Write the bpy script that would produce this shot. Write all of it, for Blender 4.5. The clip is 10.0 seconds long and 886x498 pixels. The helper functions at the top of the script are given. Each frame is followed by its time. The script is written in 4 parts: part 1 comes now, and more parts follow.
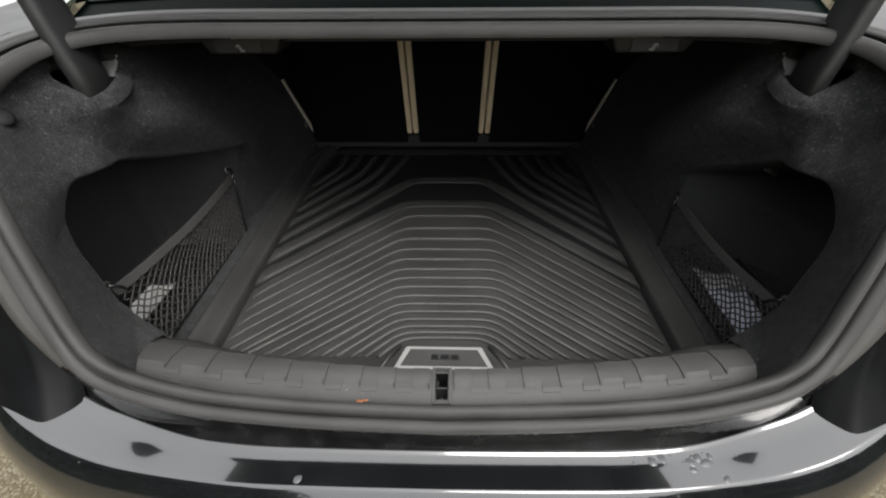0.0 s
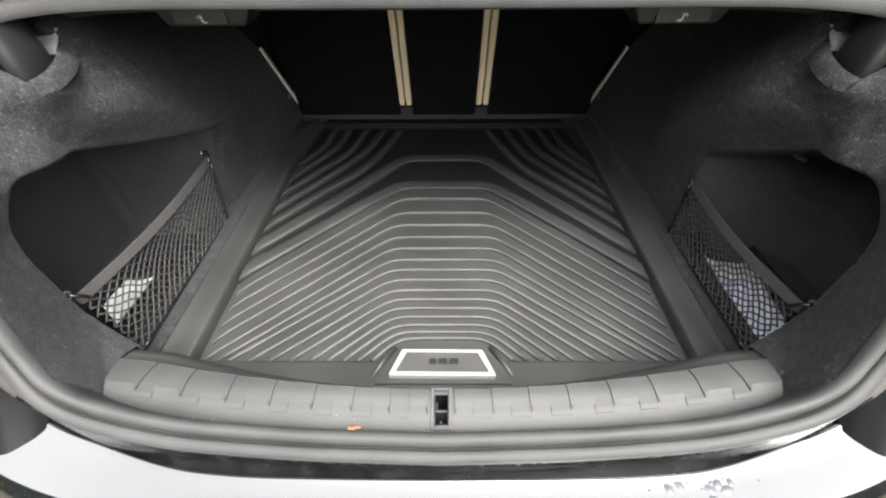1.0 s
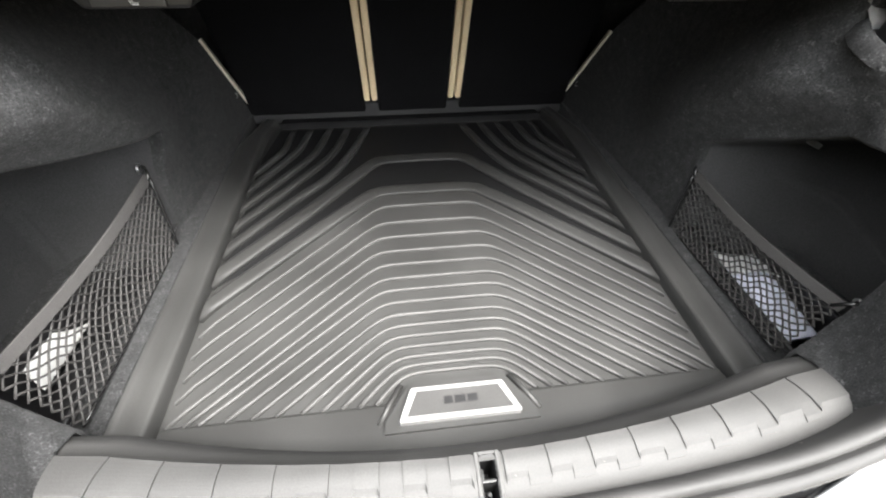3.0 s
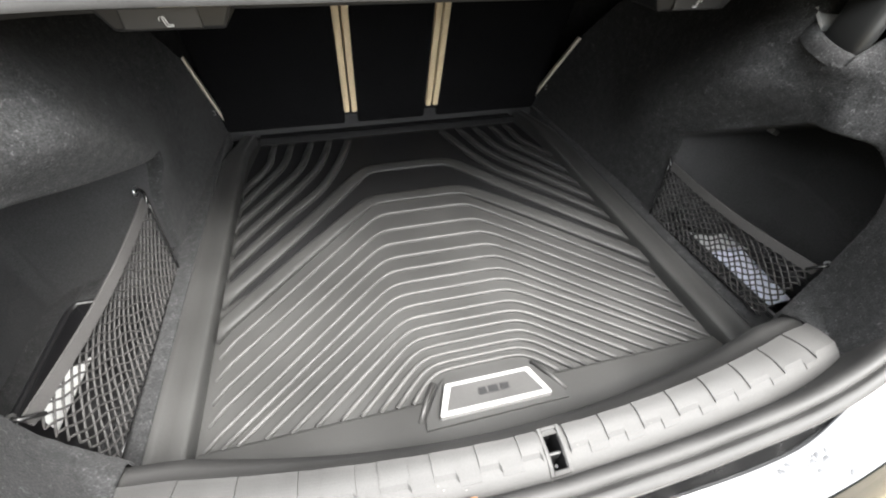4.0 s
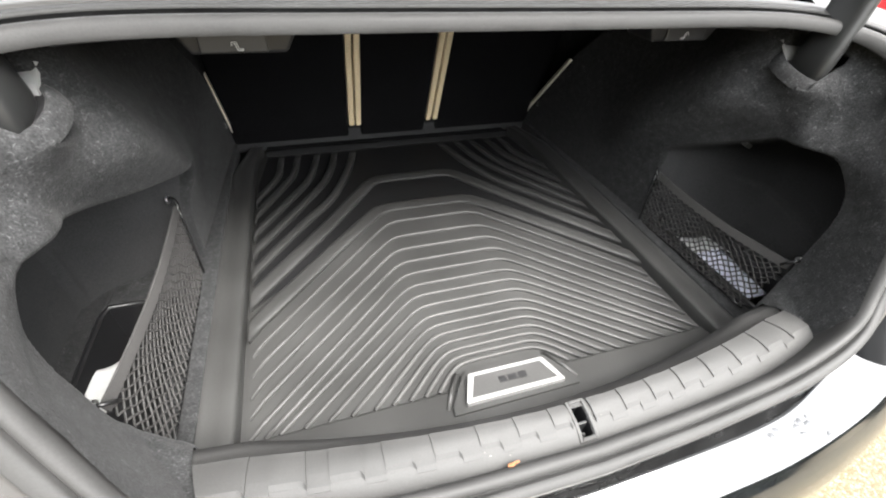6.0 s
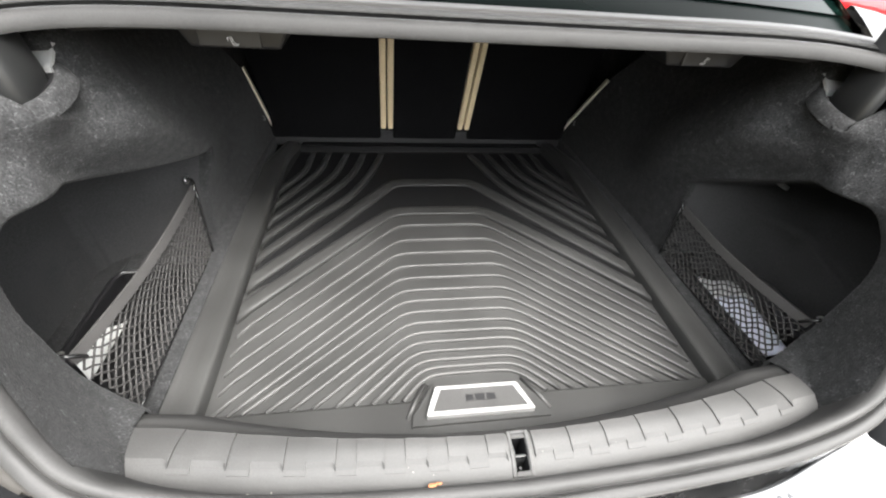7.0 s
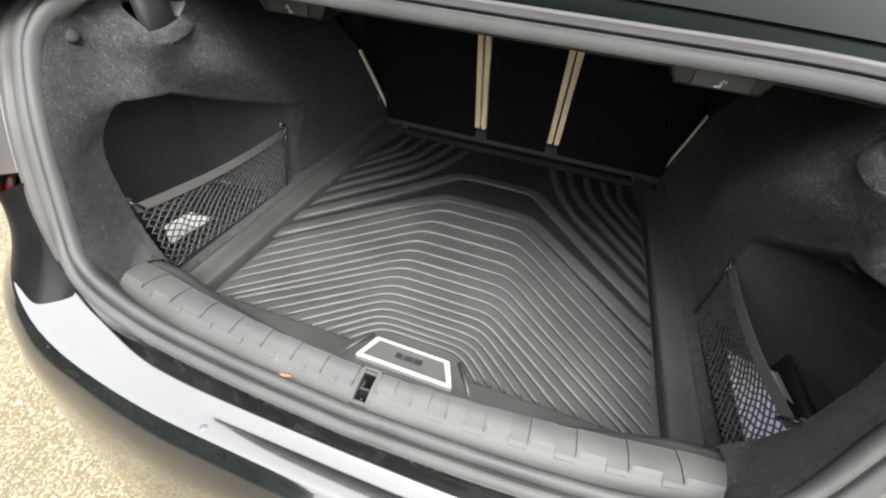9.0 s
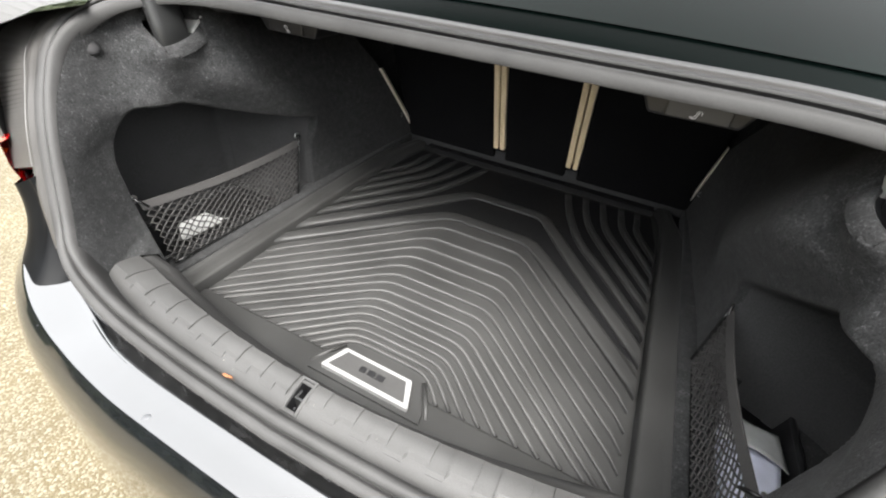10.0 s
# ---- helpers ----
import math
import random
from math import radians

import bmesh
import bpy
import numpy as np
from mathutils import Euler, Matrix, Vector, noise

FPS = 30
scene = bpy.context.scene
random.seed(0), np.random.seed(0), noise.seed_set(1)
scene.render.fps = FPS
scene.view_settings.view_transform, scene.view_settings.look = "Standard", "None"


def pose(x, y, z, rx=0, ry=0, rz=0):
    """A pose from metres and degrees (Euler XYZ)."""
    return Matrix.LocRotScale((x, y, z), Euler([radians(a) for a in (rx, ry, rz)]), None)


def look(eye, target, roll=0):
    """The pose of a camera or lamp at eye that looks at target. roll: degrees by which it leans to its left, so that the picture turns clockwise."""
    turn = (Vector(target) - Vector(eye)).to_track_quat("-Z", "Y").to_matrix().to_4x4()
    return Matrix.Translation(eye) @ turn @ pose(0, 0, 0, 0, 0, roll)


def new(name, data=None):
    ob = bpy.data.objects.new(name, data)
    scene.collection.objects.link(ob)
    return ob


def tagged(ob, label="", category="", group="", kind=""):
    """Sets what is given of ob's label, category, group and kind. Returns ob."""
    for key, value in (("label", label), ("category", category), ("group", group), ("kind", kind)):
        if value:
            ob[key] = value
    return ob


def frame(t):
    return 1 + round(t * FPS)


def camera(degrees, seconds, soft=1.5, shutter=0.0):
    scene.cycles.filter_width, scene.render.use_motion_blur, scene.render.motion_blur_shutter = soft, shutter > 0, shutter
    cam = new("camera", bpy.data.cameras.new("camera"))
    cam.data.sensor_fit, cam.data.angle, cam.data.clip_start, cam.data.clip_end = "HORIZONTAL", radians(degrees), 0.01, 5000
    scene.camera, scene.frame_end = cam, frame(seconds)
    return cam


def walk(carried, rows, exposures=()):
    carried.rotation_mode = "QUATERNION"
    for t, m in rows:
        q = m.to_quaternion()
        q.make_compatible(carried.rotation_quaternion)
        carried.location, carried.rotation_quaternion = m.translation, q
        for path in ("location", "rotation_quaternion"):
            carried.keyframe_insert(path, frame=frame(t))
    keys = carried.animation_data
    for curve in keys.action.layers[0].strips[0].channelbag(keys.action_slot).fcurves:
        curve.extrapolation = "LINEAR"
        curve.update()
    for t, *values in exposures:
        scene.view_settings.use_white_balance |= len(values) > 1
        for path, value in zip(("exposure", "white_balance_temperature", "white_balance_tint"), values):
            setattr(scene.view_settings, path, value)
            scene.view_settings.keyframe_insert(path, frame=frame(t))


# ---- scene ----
cam = camera(94.6, 10.0, soft=2.1)
PATH = [
    (0, (0.01, -0.418, 1.126), (-0.028, 1.171, -0.088), -0.5),
    (0.5, (0.006, -0.379, 1.133), (-0.021, 1.14, -0.168), -0.5),
    (1, (0.005, -0.339, 1.129), (-0.008, 1.14, -0.218), -0.4),
    (1.5, (0.005, -0.305, 1.121), (0.001, 1.147, -0.255), -0.5),
    (2, (0.0, -0.273, 1.115), (0.031, 1.176, -0.264), -0.2),
    (3.5, (-0.113, -0.238, 1.092), (0.194, 1.19, -0.274), 1.8),
    (4, (-0.16, -0.25, 1.106), (0.246, 1.173, -0.239), 2.0),
    (4.5, (-0.207, -0.259, 1.11), (0.299, 1.151, -0.214), 2.7),
    (5, (-0.256, -0.266, 1.116), (0.315, 1.129, -0.198), 3.4),
    (6.5, (-0.208, -0.293, 1.131), (0.222, 1.179, -0.153), 4.6),
    (7, (-0.14, -0.302, 1.13), (0.149, 1.213, -0.144), 5.3),
    (7.5, (-0.064, -0.308, 1.123), (0.051, 1.239, -0.138), 6.0),
    (8, (0.001, -0.314, 1.12), (-0.089, 1.247, -0.128), 5.9),
    (8.5, (0.077, -0.35, 1.115), (-0.179, 1.194, -0.13), 6.3),
    (9, (0.14, -0.361, 1.124), (-0.262, 1.144, -0.13), 6.4),
    (9.5, (0.202, -0.336, 1.13), (-0.329, 1.126, -0.127), 6.0),
    (10, (0.248, -0.308, 1.135), (-0.386, 1.15, -0.077), 5.8),
]
walk(cam, [(t, look(eye, target, roll)) for t, eye, target, roll in PATH],
     [(0.0, 1.9), (0.3, 2.55), (0.7, 3.25), (1.2, 3.5), (2.0, 3.80), (3.4, 3.98), (4.0, 3.95), (5.0, 3.80), (6.5, 3.76), (8.0, 3.75), (9.0, 3.47), (10.0, 3.45)])


# ---- world and light ----
world = bpy.data.worlds.new("overcast_sky")
scene.world = world
world.use_nodes = True
wn, wl = world.node_tree.nodes, world.node_tree.links
sky = wn.new("ShaderNodeTexSky")
sky.sky_type, sky.sun_disc = "NISHITA", False
sky.sun_elevation, sky.sun_rotation = radians(58), radians(147)
sky.dust_density, sky.ozone_density = 4.0, 1.0
grey = wn.new("ShaderNodeHueSaturation")
grey.inputs["Saturation"].default_value = 0.22
wl.new(sky.outputs["Color"], grey.inputs["Color"])
cloud = wn.new("ShaderNodeMix")
cloud.data_type = "RGBA"
cloud.inputs[0].default_value = 0.6
wl.new(grey.outputs["Color"], cloud.inputs[6])
wco = wn.new("ShaderNodeTexCoord")
wsep = wn.new("ShaderNodeSeparateXYZ")
wl.new(wco.outputs["Generated"], wsep.inputs["Vector"])
rise = wn.new("ShaderNodeMapRange")
rise.inputs["To Min"].default_value, rise.inputs["To Max"].default_value = 0.50, 1.30
wl.new(wsep.outputs["Z"], rise.inputs["Value"])
overcast = wn.new("ShaderNodeMix")
overcast.data_type, overcast.blend_type = "RGBA", "MULTIPLY"
overcast.inputs[0].default_value = 1.0
overcast.inputs[6].default_value = (5.0, 5.0, 4.96, 1)
wl.new(rise.outputs["Result"], overcast.inputs[7])
wl.new(overcast.outputs[2], cloud.inputs[7])
wl.new(cloud.outputs[2], wn["Background"].inputs["Color"])
wn["Background"].inputs["Strength"].default_value = 0.15
sun = new("sun", bpy.data.lights.new("sun", "SUN"))
sun.data.energy, sun.data.angle, sun.data.color = 1.25, radians(35), (1.0, 0.97, 0.93)
sun.matrix_world = look((1.5, -2.3, 5.0), (0, 0, 0.6))


# ---- materials ----
def material(name, colour, rough=0.5, metal=0.0, coat=0.0, grain=0.0, scale=400.0, bump=0.0, stain=0.0, stain_scale=9.0,
             sheen=0.0, spec=0.5, pieces=0.0, rough_var=0.0, coat_ior=1.5, fibre=0.0):
    """A principled material with two scales of noise: fine grain (with relief) and broad stains."""
    m = bpy.data.materials.new(name)
    m.use_nodes = True
    n, l = m.node_tree.nodes, m.node_tree.links
    b = n["Principled BSDF"]
    b.inputs["Base Color"].default_value = (*colour, 1)
    b.inputs["Roughness"].default_value = rough
    b.inputs["Metallic"].default_value = metal
    b.inputs["Coat Weight"].default_value = coat
    b.inputs["Coat IOR"].default_value = coat_ior
    b.inputs["Coat Roughness"].default_value = 0.03
    b.inputs["Sheen Weight"].default_value = sheen
    b.inputs["Sheen Roughness"].default_value = 0.5
    b.inputs["Specular IOR Level"].default_value = spec
    co = n.new("ShaderNodeTexCoord")
    last = None

    def layer(sc, amount, detail, before):
        t = n.new("ShaderNodeTexNoise")
        t.inputs["Scale"].default_value, t.inputs["Detail"].default_value = sc, detail
        l.new(co.outputs["Object"], t.inputs["Vector"])
        r = n.new("ShaderNodeMapRange")
        r.inputs["From Min"].default_value, r.inputs["From Max"].default_value = 0.3, 0.7
        r.inputs["To Min"].default_value, r.inputs["To Max"].default_value = 1 - amount, 1 + amount
        l.new(t.outputs["Fac"], r.inputs["Value"])
        mul = n.new("ShaderNodeMix")
        mul.data_type, mul.blend_type = "RGBA", "MULTIPLY"
        mul.inputs[0].default_value = 1.0
        if before:
            l.new(before, mul.inputs[6])
        else:
            mul.inputs[6].default_value = (*colour, 1)
        l.new(r.outputs["Result"], mul.inputs[7])
        return mul.outputs[2], t
    if stain:
        last, tex = layer(stain_scale, stain, 6, last)
        if rough_var:
            rr = n.new("ShaderNodeMapRange")
            rr.inputs["From Min"].default_value, rr.inputs["From Max"].default_value = 0.3, 0.7
            rr.inputs["To Min"].default_value, rr.inputs["To Max"].default_value = max(rough - rough_var, 0.02), rough + rough_var
            l.new(tex.outputs["Fac"], rr.inputs["Value"])
            l.new(rr.outputs["Result"], b.inputs["Roughness"])
    if grain:
        last, tex = layer(scale, grain, 3, last)
        if bump:
            bu = n.new("ShaderNodeBump")
            bu.inputs["Strength"].default_value, bu.inputs["Distance"].default_value = 1.0, bump
            l.new(tex.outputs["Fac"], bu.inputs["Height"])
            l.new(bu.outputs["Normal"], b.inputs["Normal"])
    if fibre:
        t = n.new("ShaderNodeTexNoise")
        t.inputs["Scale"].default_value, t.inputs["Detail"].default_value, t.inputs["Distortion"].default_value = 170, 5, 2.0
        l.new(co.outputs["Object"], t.inputs["Vector"])
        r = n.new("ShaderNodeMapRange")
        r.inputs["From Min"].default_value, r.inputs["From Max"].default_value = 0.57, 0.72
        r.inputs["To Min"].default_value, r.inputs["To Max"].default_value = 0.9, 1 + fibre
        l.new(t.outputs["Fac"], r.inputs["Value"])
        mul = n.new("ShaderNodeMix")
        mul.data_type, mul.blend_type = "RGBA", "MULTIPLY"
        mul.inputs[0].default_value = 1.0
        l.new(last, mul.inputs[6])
        l.new(r.outputs["Result"], mul.inputs[7])
        last = mul.outputs[2]
    if pieces:
        info = n.new("ShaderNodeObjectInfo")
        r = n.new("ShaderNodeMapRange")
        r.inputs["To Min"].default_value, r.inputs["To Max"].default_value = 1 - pieces, 1 + pieces
        l.new(info.outputs["Random"], r.inputs["Value"])
        mul = n.new("ShaderNodeMix")
        mul.data_type, mul.blend_type = "RGBA", "MULTIPLY"
        mul.inputs[0].default_value = 1.0
        if last:
            l.new(last, mul.inputs[6])
        else:
            mul.inputs[6].default_value = (*colour, 1)
        l.new(r.outputs["Result"], mul.inputs[7])
        last = mul.outputs[2]
    if last:
        l.new(last, b.inputs["Base Color"])
    return m


CARPET = material("charcoal_felt", (0.0197, 0.0200, 0.0203), 0.95, grain=0.45, scale=420, bump=0.0009, stain=0.30, stain_scale=75, sheen=0.04, spec=0.15, fibre=1.6)
# smoother pocket felt, its colour raised so that the pocket looks lit
CARPET_BRIGHTENED = material("brightened_felt", (0.029, 0.0292, 0.0296), 0.9, grain=0.25, scale=500, bump=0.0003, stain=0.12, stain_scale=8, sheen=0.01, spec=0.1)
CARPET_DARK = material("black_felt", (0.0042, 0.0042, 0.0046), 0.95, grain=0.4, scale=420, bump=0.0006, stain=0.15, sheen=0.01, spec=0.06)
RUBBER_MAT = material("rubber_mat", (0.0245, 0.0244, 0.0236), 0.48, grain=0.12, scale=700, bump=0.0001, stain=0.18, stain_scale=7, spec=0.34, rough_var=0.06)
# paler copy of the mat rubber: light caught by the thin ridges, as colour
RUBBER_LIT = material("lit_ridge_rubber", (0.047, 0.0465, 0.0453), 0.54, grain=0.16, scale=600, bump=0.0001, stain=0.22, stain_scale=12, spec=0.25, rough_var=0.06)
# also the mat's darker copy, standing for shade in grooves and at the back
RUBBER_DARK = material("black_rubber", (0.0085, 0.0085, 0.0088), 0.55, grain=0.12, scale=700, bump=0.0001, stain=0.15, stain_scale=7, spec=0.13)
PLASTIC_GREY = material("grey_grained_plastic", (0.0355, 0.0351, 0.0343), 0.62, grain=0.16, scale=900, bump=0.00015, stain=0.14, stain_scale=14, spec=0.25, rough_var=0.06)
PLASTIC_BLACK = material("black_plastic", (0.0078, 0.0078, 0.0084), 0.38, grain=0.1, scale=600, stain=0.2, stain_scale=20)
SEAL = material("weatherstrip_rubber", (0.028, 0.0277, 0.0272), 0.66, grain=0.1, scale=500, stain=0.2, stain_scale=16, spec=0.25, rough_var=0.08)
PAINT = material("black_gloss_paint", (0.004, 0.0045, 0.005), 0.12, coat=1.0, coat_ior=1.7, stain=0.3, stain_scale=30)
JAMB_LOW = material("dusty_black_jamb_paint", (0.0055, 0.0055, 0.0055), 0.22, coat=0.2, stain=0.5, stain_scale=35, rough_var=0.12)
BODY_PAINT = material("black_body_paint", (0.004, 0.0045, 0.005), 0.15, coat=1.0, coat_ior=1.5, stain=0.3, stain_scale=30)
# grey of the flange; on the jamb panel's top it stands for reflected sky
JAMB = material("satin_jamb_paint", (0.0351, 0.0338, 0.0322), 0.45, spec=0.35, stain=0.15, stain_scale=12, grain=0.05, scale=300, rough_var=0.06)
BEIGE = material("beige_leather", (0.60, 0.485, 0.31), 0.6, grain=0.1, scale=500, bump=0.0002, stain=0.08)
SHELF_LEATHER = material("taupe_shelf_leather", (0.26, 0.215, 0.135), 0.7, grain=0.1, scale=500, stain=0.1)
PIPING = material("cream_piping", (0.72, 0.66, 0.54), 0.6, grain=0.08, scale=500, stain=0.06)
ALU = material("satin_silver", (0.255, 0.255, 0.2513), 0.38, metal=0.25, grain=0.06, scale=800, stain=0.05)
STEEL = material("zinc_steel", (0.55, 0.55, 0.54), 0.35, metal=1.0, stain=0.15, stain_scale=40)
BRIGHT_STEEL = material("bare_bright_steel", (0.26, 0.26, 0.255), 0.45, metal=0.3, stain=0.2, stain_scale=60)
CHROME_DARK = material("black_wire", (0.02, 0.02, 0.02), 0.25, metal=0.6, stain=0.2)
NET = material("grey_net_cord", (0.0225, 0.0212, 0.0203), 0.8, grain=0.3, scale=900, bump=0.0003)
BAND = material("woven_elastic_band", (0.0275, 0.0262, 0.0253), 0.85, grain=0.35, scale=1100, bump=0.0004, stain=0.1)
PAPER = material("white_paper", (0.44, 0.447, 0.44), 0.7, grain=0.03, scale=90, stain=0.06, stain_scale=30)
BOOKLET = material("pale_lilac_booklet", (0.66, 0.68, 0.80), 0.35, stain=0.10, stain_scale=25)
ARM_PAINT = material("hinge_paint", (0.0131, 0.0135, 0.0135), 0.42, stain=0.15, stain_scale=20)
LID_INNER = material("lid_lining", (0.01, 0.0105, 0.0115), 0.8, grain=0.3, scale=300)
# near-black of the print, the latch well and the hinge hole's shade
NEAR_BLACK = material("near_black", (0.004, 0.004, 0.0045), 0.5)
WHITE_MARK = material("white_print", (0.75, 0.75, 0.75), 0.6)
FROSTED = material("frosted_grey_lens", (0.13, 0.13, 0.13), 0.5)
RED_LENS = material("red_lens", (0.45, 0.004, 0.006), 0.08, coat=1.0)
AMBER = material("amber_lens", (0.75, 0.22, 0.01), 0.1, coat=1.0)
LEAF = material("dry_orange_leaf", (0.19, 0.075, 0.028), 0.8, stain=0.3, stain_scale=120)
FRIT = material("dark_green_glass_border", (0.0013, 0.0029, 0.0025), 0.25, spec=0.01)
GLASS = material("green_tinted_glass", (0.0012, 0.0042, 0.0033), 0.1, spec=0.025, stain=0.2, stain_scale=5)
PAINT_JAMB = material("black_jamb_paint", (0.003, 0.0032, 0.0035), 0.4, spec=0.06, coat=0.0, stain=0.3, stain_scale=30)
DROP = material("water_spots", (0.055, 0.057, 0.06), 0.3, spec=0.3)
DUST = material("pale_dust", (0.168, 0.16, 0.144), 0.9)
GRIME = material("dark_grime", (0.02, 0.02, 0.022), 0.7)
TYRE = material("tyre_rubber", (0.02, 0.02, 0.02), 0.8, grain=0.2, scale=200)


# ---- building helpers ----
def link_mesh(name, verts, faces, mat, parent=None, label="", smooth=True):
    me = bpy.data.meshes.new(name)
    me.from_pydata([tuple(v) for v in verts], [], faces)
    me.update()
    if smooth:
        me.polygons.foreach_set("use_smooth", [True] * len(me.polygons))
    me.materials.append(mat)
    ob = new(name, me)
    if parent:
        ob.parent = parent
    return tagged(ob, label)


def part(name, bm, mat, parent=None, label="", smooth=False):
    me = bpy.data.meshes.new(name)
    bmesh.ops.recalc_face_normals(bm, faces=bm.faces)
    bm.to_mesh(me)
    bm.free()
    if smooth:
        me.polygons.foreach_set("use_smooth", [True] * len(me.polygons))
    me.materials.append(mat)
    ob = new(name, me)
    if parent:
        ob.parent = parent
    return tagged(ob, label)


def thing(name, label, category, group="", kind=""):
    return tagged(new(name), label, category, group, kind)


def box(bm, x0, x1, y0, y1, z0, z1, bevel=0.0, m=None):
    r = bmesh.ops.create_cube(bm, size=1)
    for v in r["verts"]:
        v.co = Vector(((x0 + x1) / 2 + v.co.x * (x1 - x0), (y0 + y1) / 2 + v.co.y * (y1 - y0), (z0 + z1) / 2 + v.co.z * (z1 - z0)))
    if bevel:
        edges = list({e for v in r["verts"] for e in v.link_edges})
        out = bmesh.ops.bevel(bm, geom=edges, offset=bevel, segments=2, affect="EDGES", profile=0.6)
        verts = list({v for f in out["faces"] for v in f.verts} | {v for v in r["verts"] if v.is_valid})
    else:
        verts = r["verts"]
    if m:
        bmesh.ops.transform(bm, matrix=m, verts=verts)
    return bm


def grid_faces(rows, cols, wrap_r=False, wrap_c=False):
    out = []
    for i in range(rows - (0 if wrap_r else 1)):
        for j in range(cols - (0 if wrap_c else 1)):
            a, b = i * cols + j, i * cols + (j + 1) % cols
            c, d = ((i + 1) % rows) * cols + (j + 1) % cols, ((i + 1) % rows) * cols + j
            out.append((a, b, c, d))
    return out


def tube(points, radius, sides=8, closed=False):
    """Verts and faces of a round tube along points."""
    pts = [Vector(p) for p in points]
    verts, n = [], len(pts)
    up = Vector((0.13, 0.31, 0.94)).normalized()
    for i, p in enumerate(pts):
        a = pts[(i - 1) % n] if (closed or i) else p
        b = pts[(i + 1) % n] if (closed or i < n - 1) else p
        t = (b - a).normalized()
        u = t.cross(up)
        if u.length < 0.05:
            u = t.cross(Vector((1, 0, 0)))
        u.normalize()
        w = u.cross(t)
        r = radius[i] if isinstance(radius, (list, tuple)) else radius
        for k in range(sides):
            g = 2 * math.pi * k / sides
            verts.append(p + r * (math.cos(g) * u + math.sin(g) * w))
    faces = grid_faces(n, sides, wrap_r=closed, wrap_c=True)
    if not closed:
        faces += [tuple(range(sides))[::-1], tuple(range((n - 1) * sides, n * sides))]
    return verts, faces


def join(*pieces):
    verts, faces = [], []
    for v, f in pieces:
        k = len(verts)
        verts += list(v)
        faces += [tuple(i + k for i in q) for q in f]
    return verts, faces


def smooth_curve(points, per=8, closed=False):
    """A Catmull-Rom curve through points."""
    p = [np.array(q, float) for q in points]
    n, out = len(p), []
    for i in range(n if closed else n - 1):
        a = p[(i - 1) % n] if (closed or i) else 2 * p[0] - p[1]
        b, c = p[i], p[(i + 1) % n]
        d = p[(i + 2) % n] if (closed or i < n - 2) else 2 * p[-1] - p[-2]
        for k in range(per):
            t = k / per
            out.append(0.5 * (2 * b + (c - a) * t + (2 * a - 5 * b + 4 * c - d) * t * t + (3 * b - a - 3 * c + d) * t ** 3))
    if not closed:
        out.append(p[-1])
    return out


def sstep(a, b, x):
    t = np.clip((np.asarray(x, float) - a) / (b - a), 0, 1)
    return t * t * (3 - 2 * t)


def prism(outline, z0, z1):
    """Verts and faces of an upright slab over an outline of (x, y)."""
    n = len(outline)
    verts = [(x, y, z0) for x, y in outline] + [(x, y, z1) for x, y in outline]
    faces = [tuple(range(n))[::-1], tuple(range(n, 2 * n))] + [(i, (i + 1) % n, n + (i + 1) % n, n + i) for i in range(n)]
    return verts, faces


# ---- ground and surroundings ----
def build_ground():
    m = bpy.data.materials.new("yellow_gravel")
    m.use_nodes = True
    n, l = m.node_tree.nodes, m.node_tree.links
    b = n["Principled BSDF"]
    b.inputs["Roughness"].default_value = 0.9
    co = n.new("ShaderNodeTexCoord")
    vor = n.new("ShaderNodeTexVoronoi")
    vor.inputs["Scale"].default_value = 190
    l.new(co.outputs["Object"], vor.inputs["Vector"])
    noi = n.new("ShaderNodeTexNoise")
    noi.inputs["Scale"].default_value, noi.inputs["Detail"].default_value = 3.0, 8
    l.new(co.outputs["Object"], noi.inputs["Vector"])
    ramp = n.new("ShaderNodeValToRGB")
    for e, (pos, col) in zip([ramp.color_ramp.elements[0], ramp.color_ramp.elements[1], ramp.color_ramp.elements.new(0.5)],
                             [(0.0, (0.40, 0.33, 0.19, 1)), (1.0, (0.60, 0.54, 0.40, 1)), (0.5, (0.49, 0.42, 0.27, 1))]):
        e.position, e.color = pos, col
    sep = n.new("ShaderNodeSeparateColor")
    l.new(vor.outputs["Color"], sep.inputs["Color"])
    l.new(sep.outputs["Red"], ramp.inputs["Fac"])
    mul = n.new("ShaderNodeMix")
    mul.data_type, mul.blend_type = "RGBA", "MULTIPLY"
    mul.inputs[0].default_value = 0.6
    l.new(ramp.outputs["Color"], mul.inputs[6])
    l.new(noi.outputs["Fac"], mul.inputs[7])
    gain = n.new("ShaderNodeMix")
    gain.data_type, gain.blend_type = "RGBA", "MULTIPLY"
    gain.inputs[0].default_value = 1.0
    gain.inputs[7].default_value = (0.168, 0.154, 0.115, 1)
    l.new(mul.outputs[2], gain.inputs[6])
    l.new(gain.outputs[2], b.inputs["Base Color"])
    bu = n.new("ShaderNodeBump")
    bu.inputs["Distance"].default_value = 0.002
    l.new(vor.outputs["Distance"], bu.inputs["Height"])
    bu.invert = True
    l.new(bu.outputs["Normal"], b.inputs["Normal"])
    s = 400.0
    k = 24
    cs = [math.copysign(abs(a) ** 3, a) * s for a in np.linspace(-1, 1, k)]
    verts = [(x, y, 0) for x in cs for y in cs]
    ob = link_mesh("ground", verts, grid_faces(k, k)[::1], m, smooth=False)
    tagged(ob, "pale yellow gravel ground of the parking place", "ground", kind="structure")


build_ground()



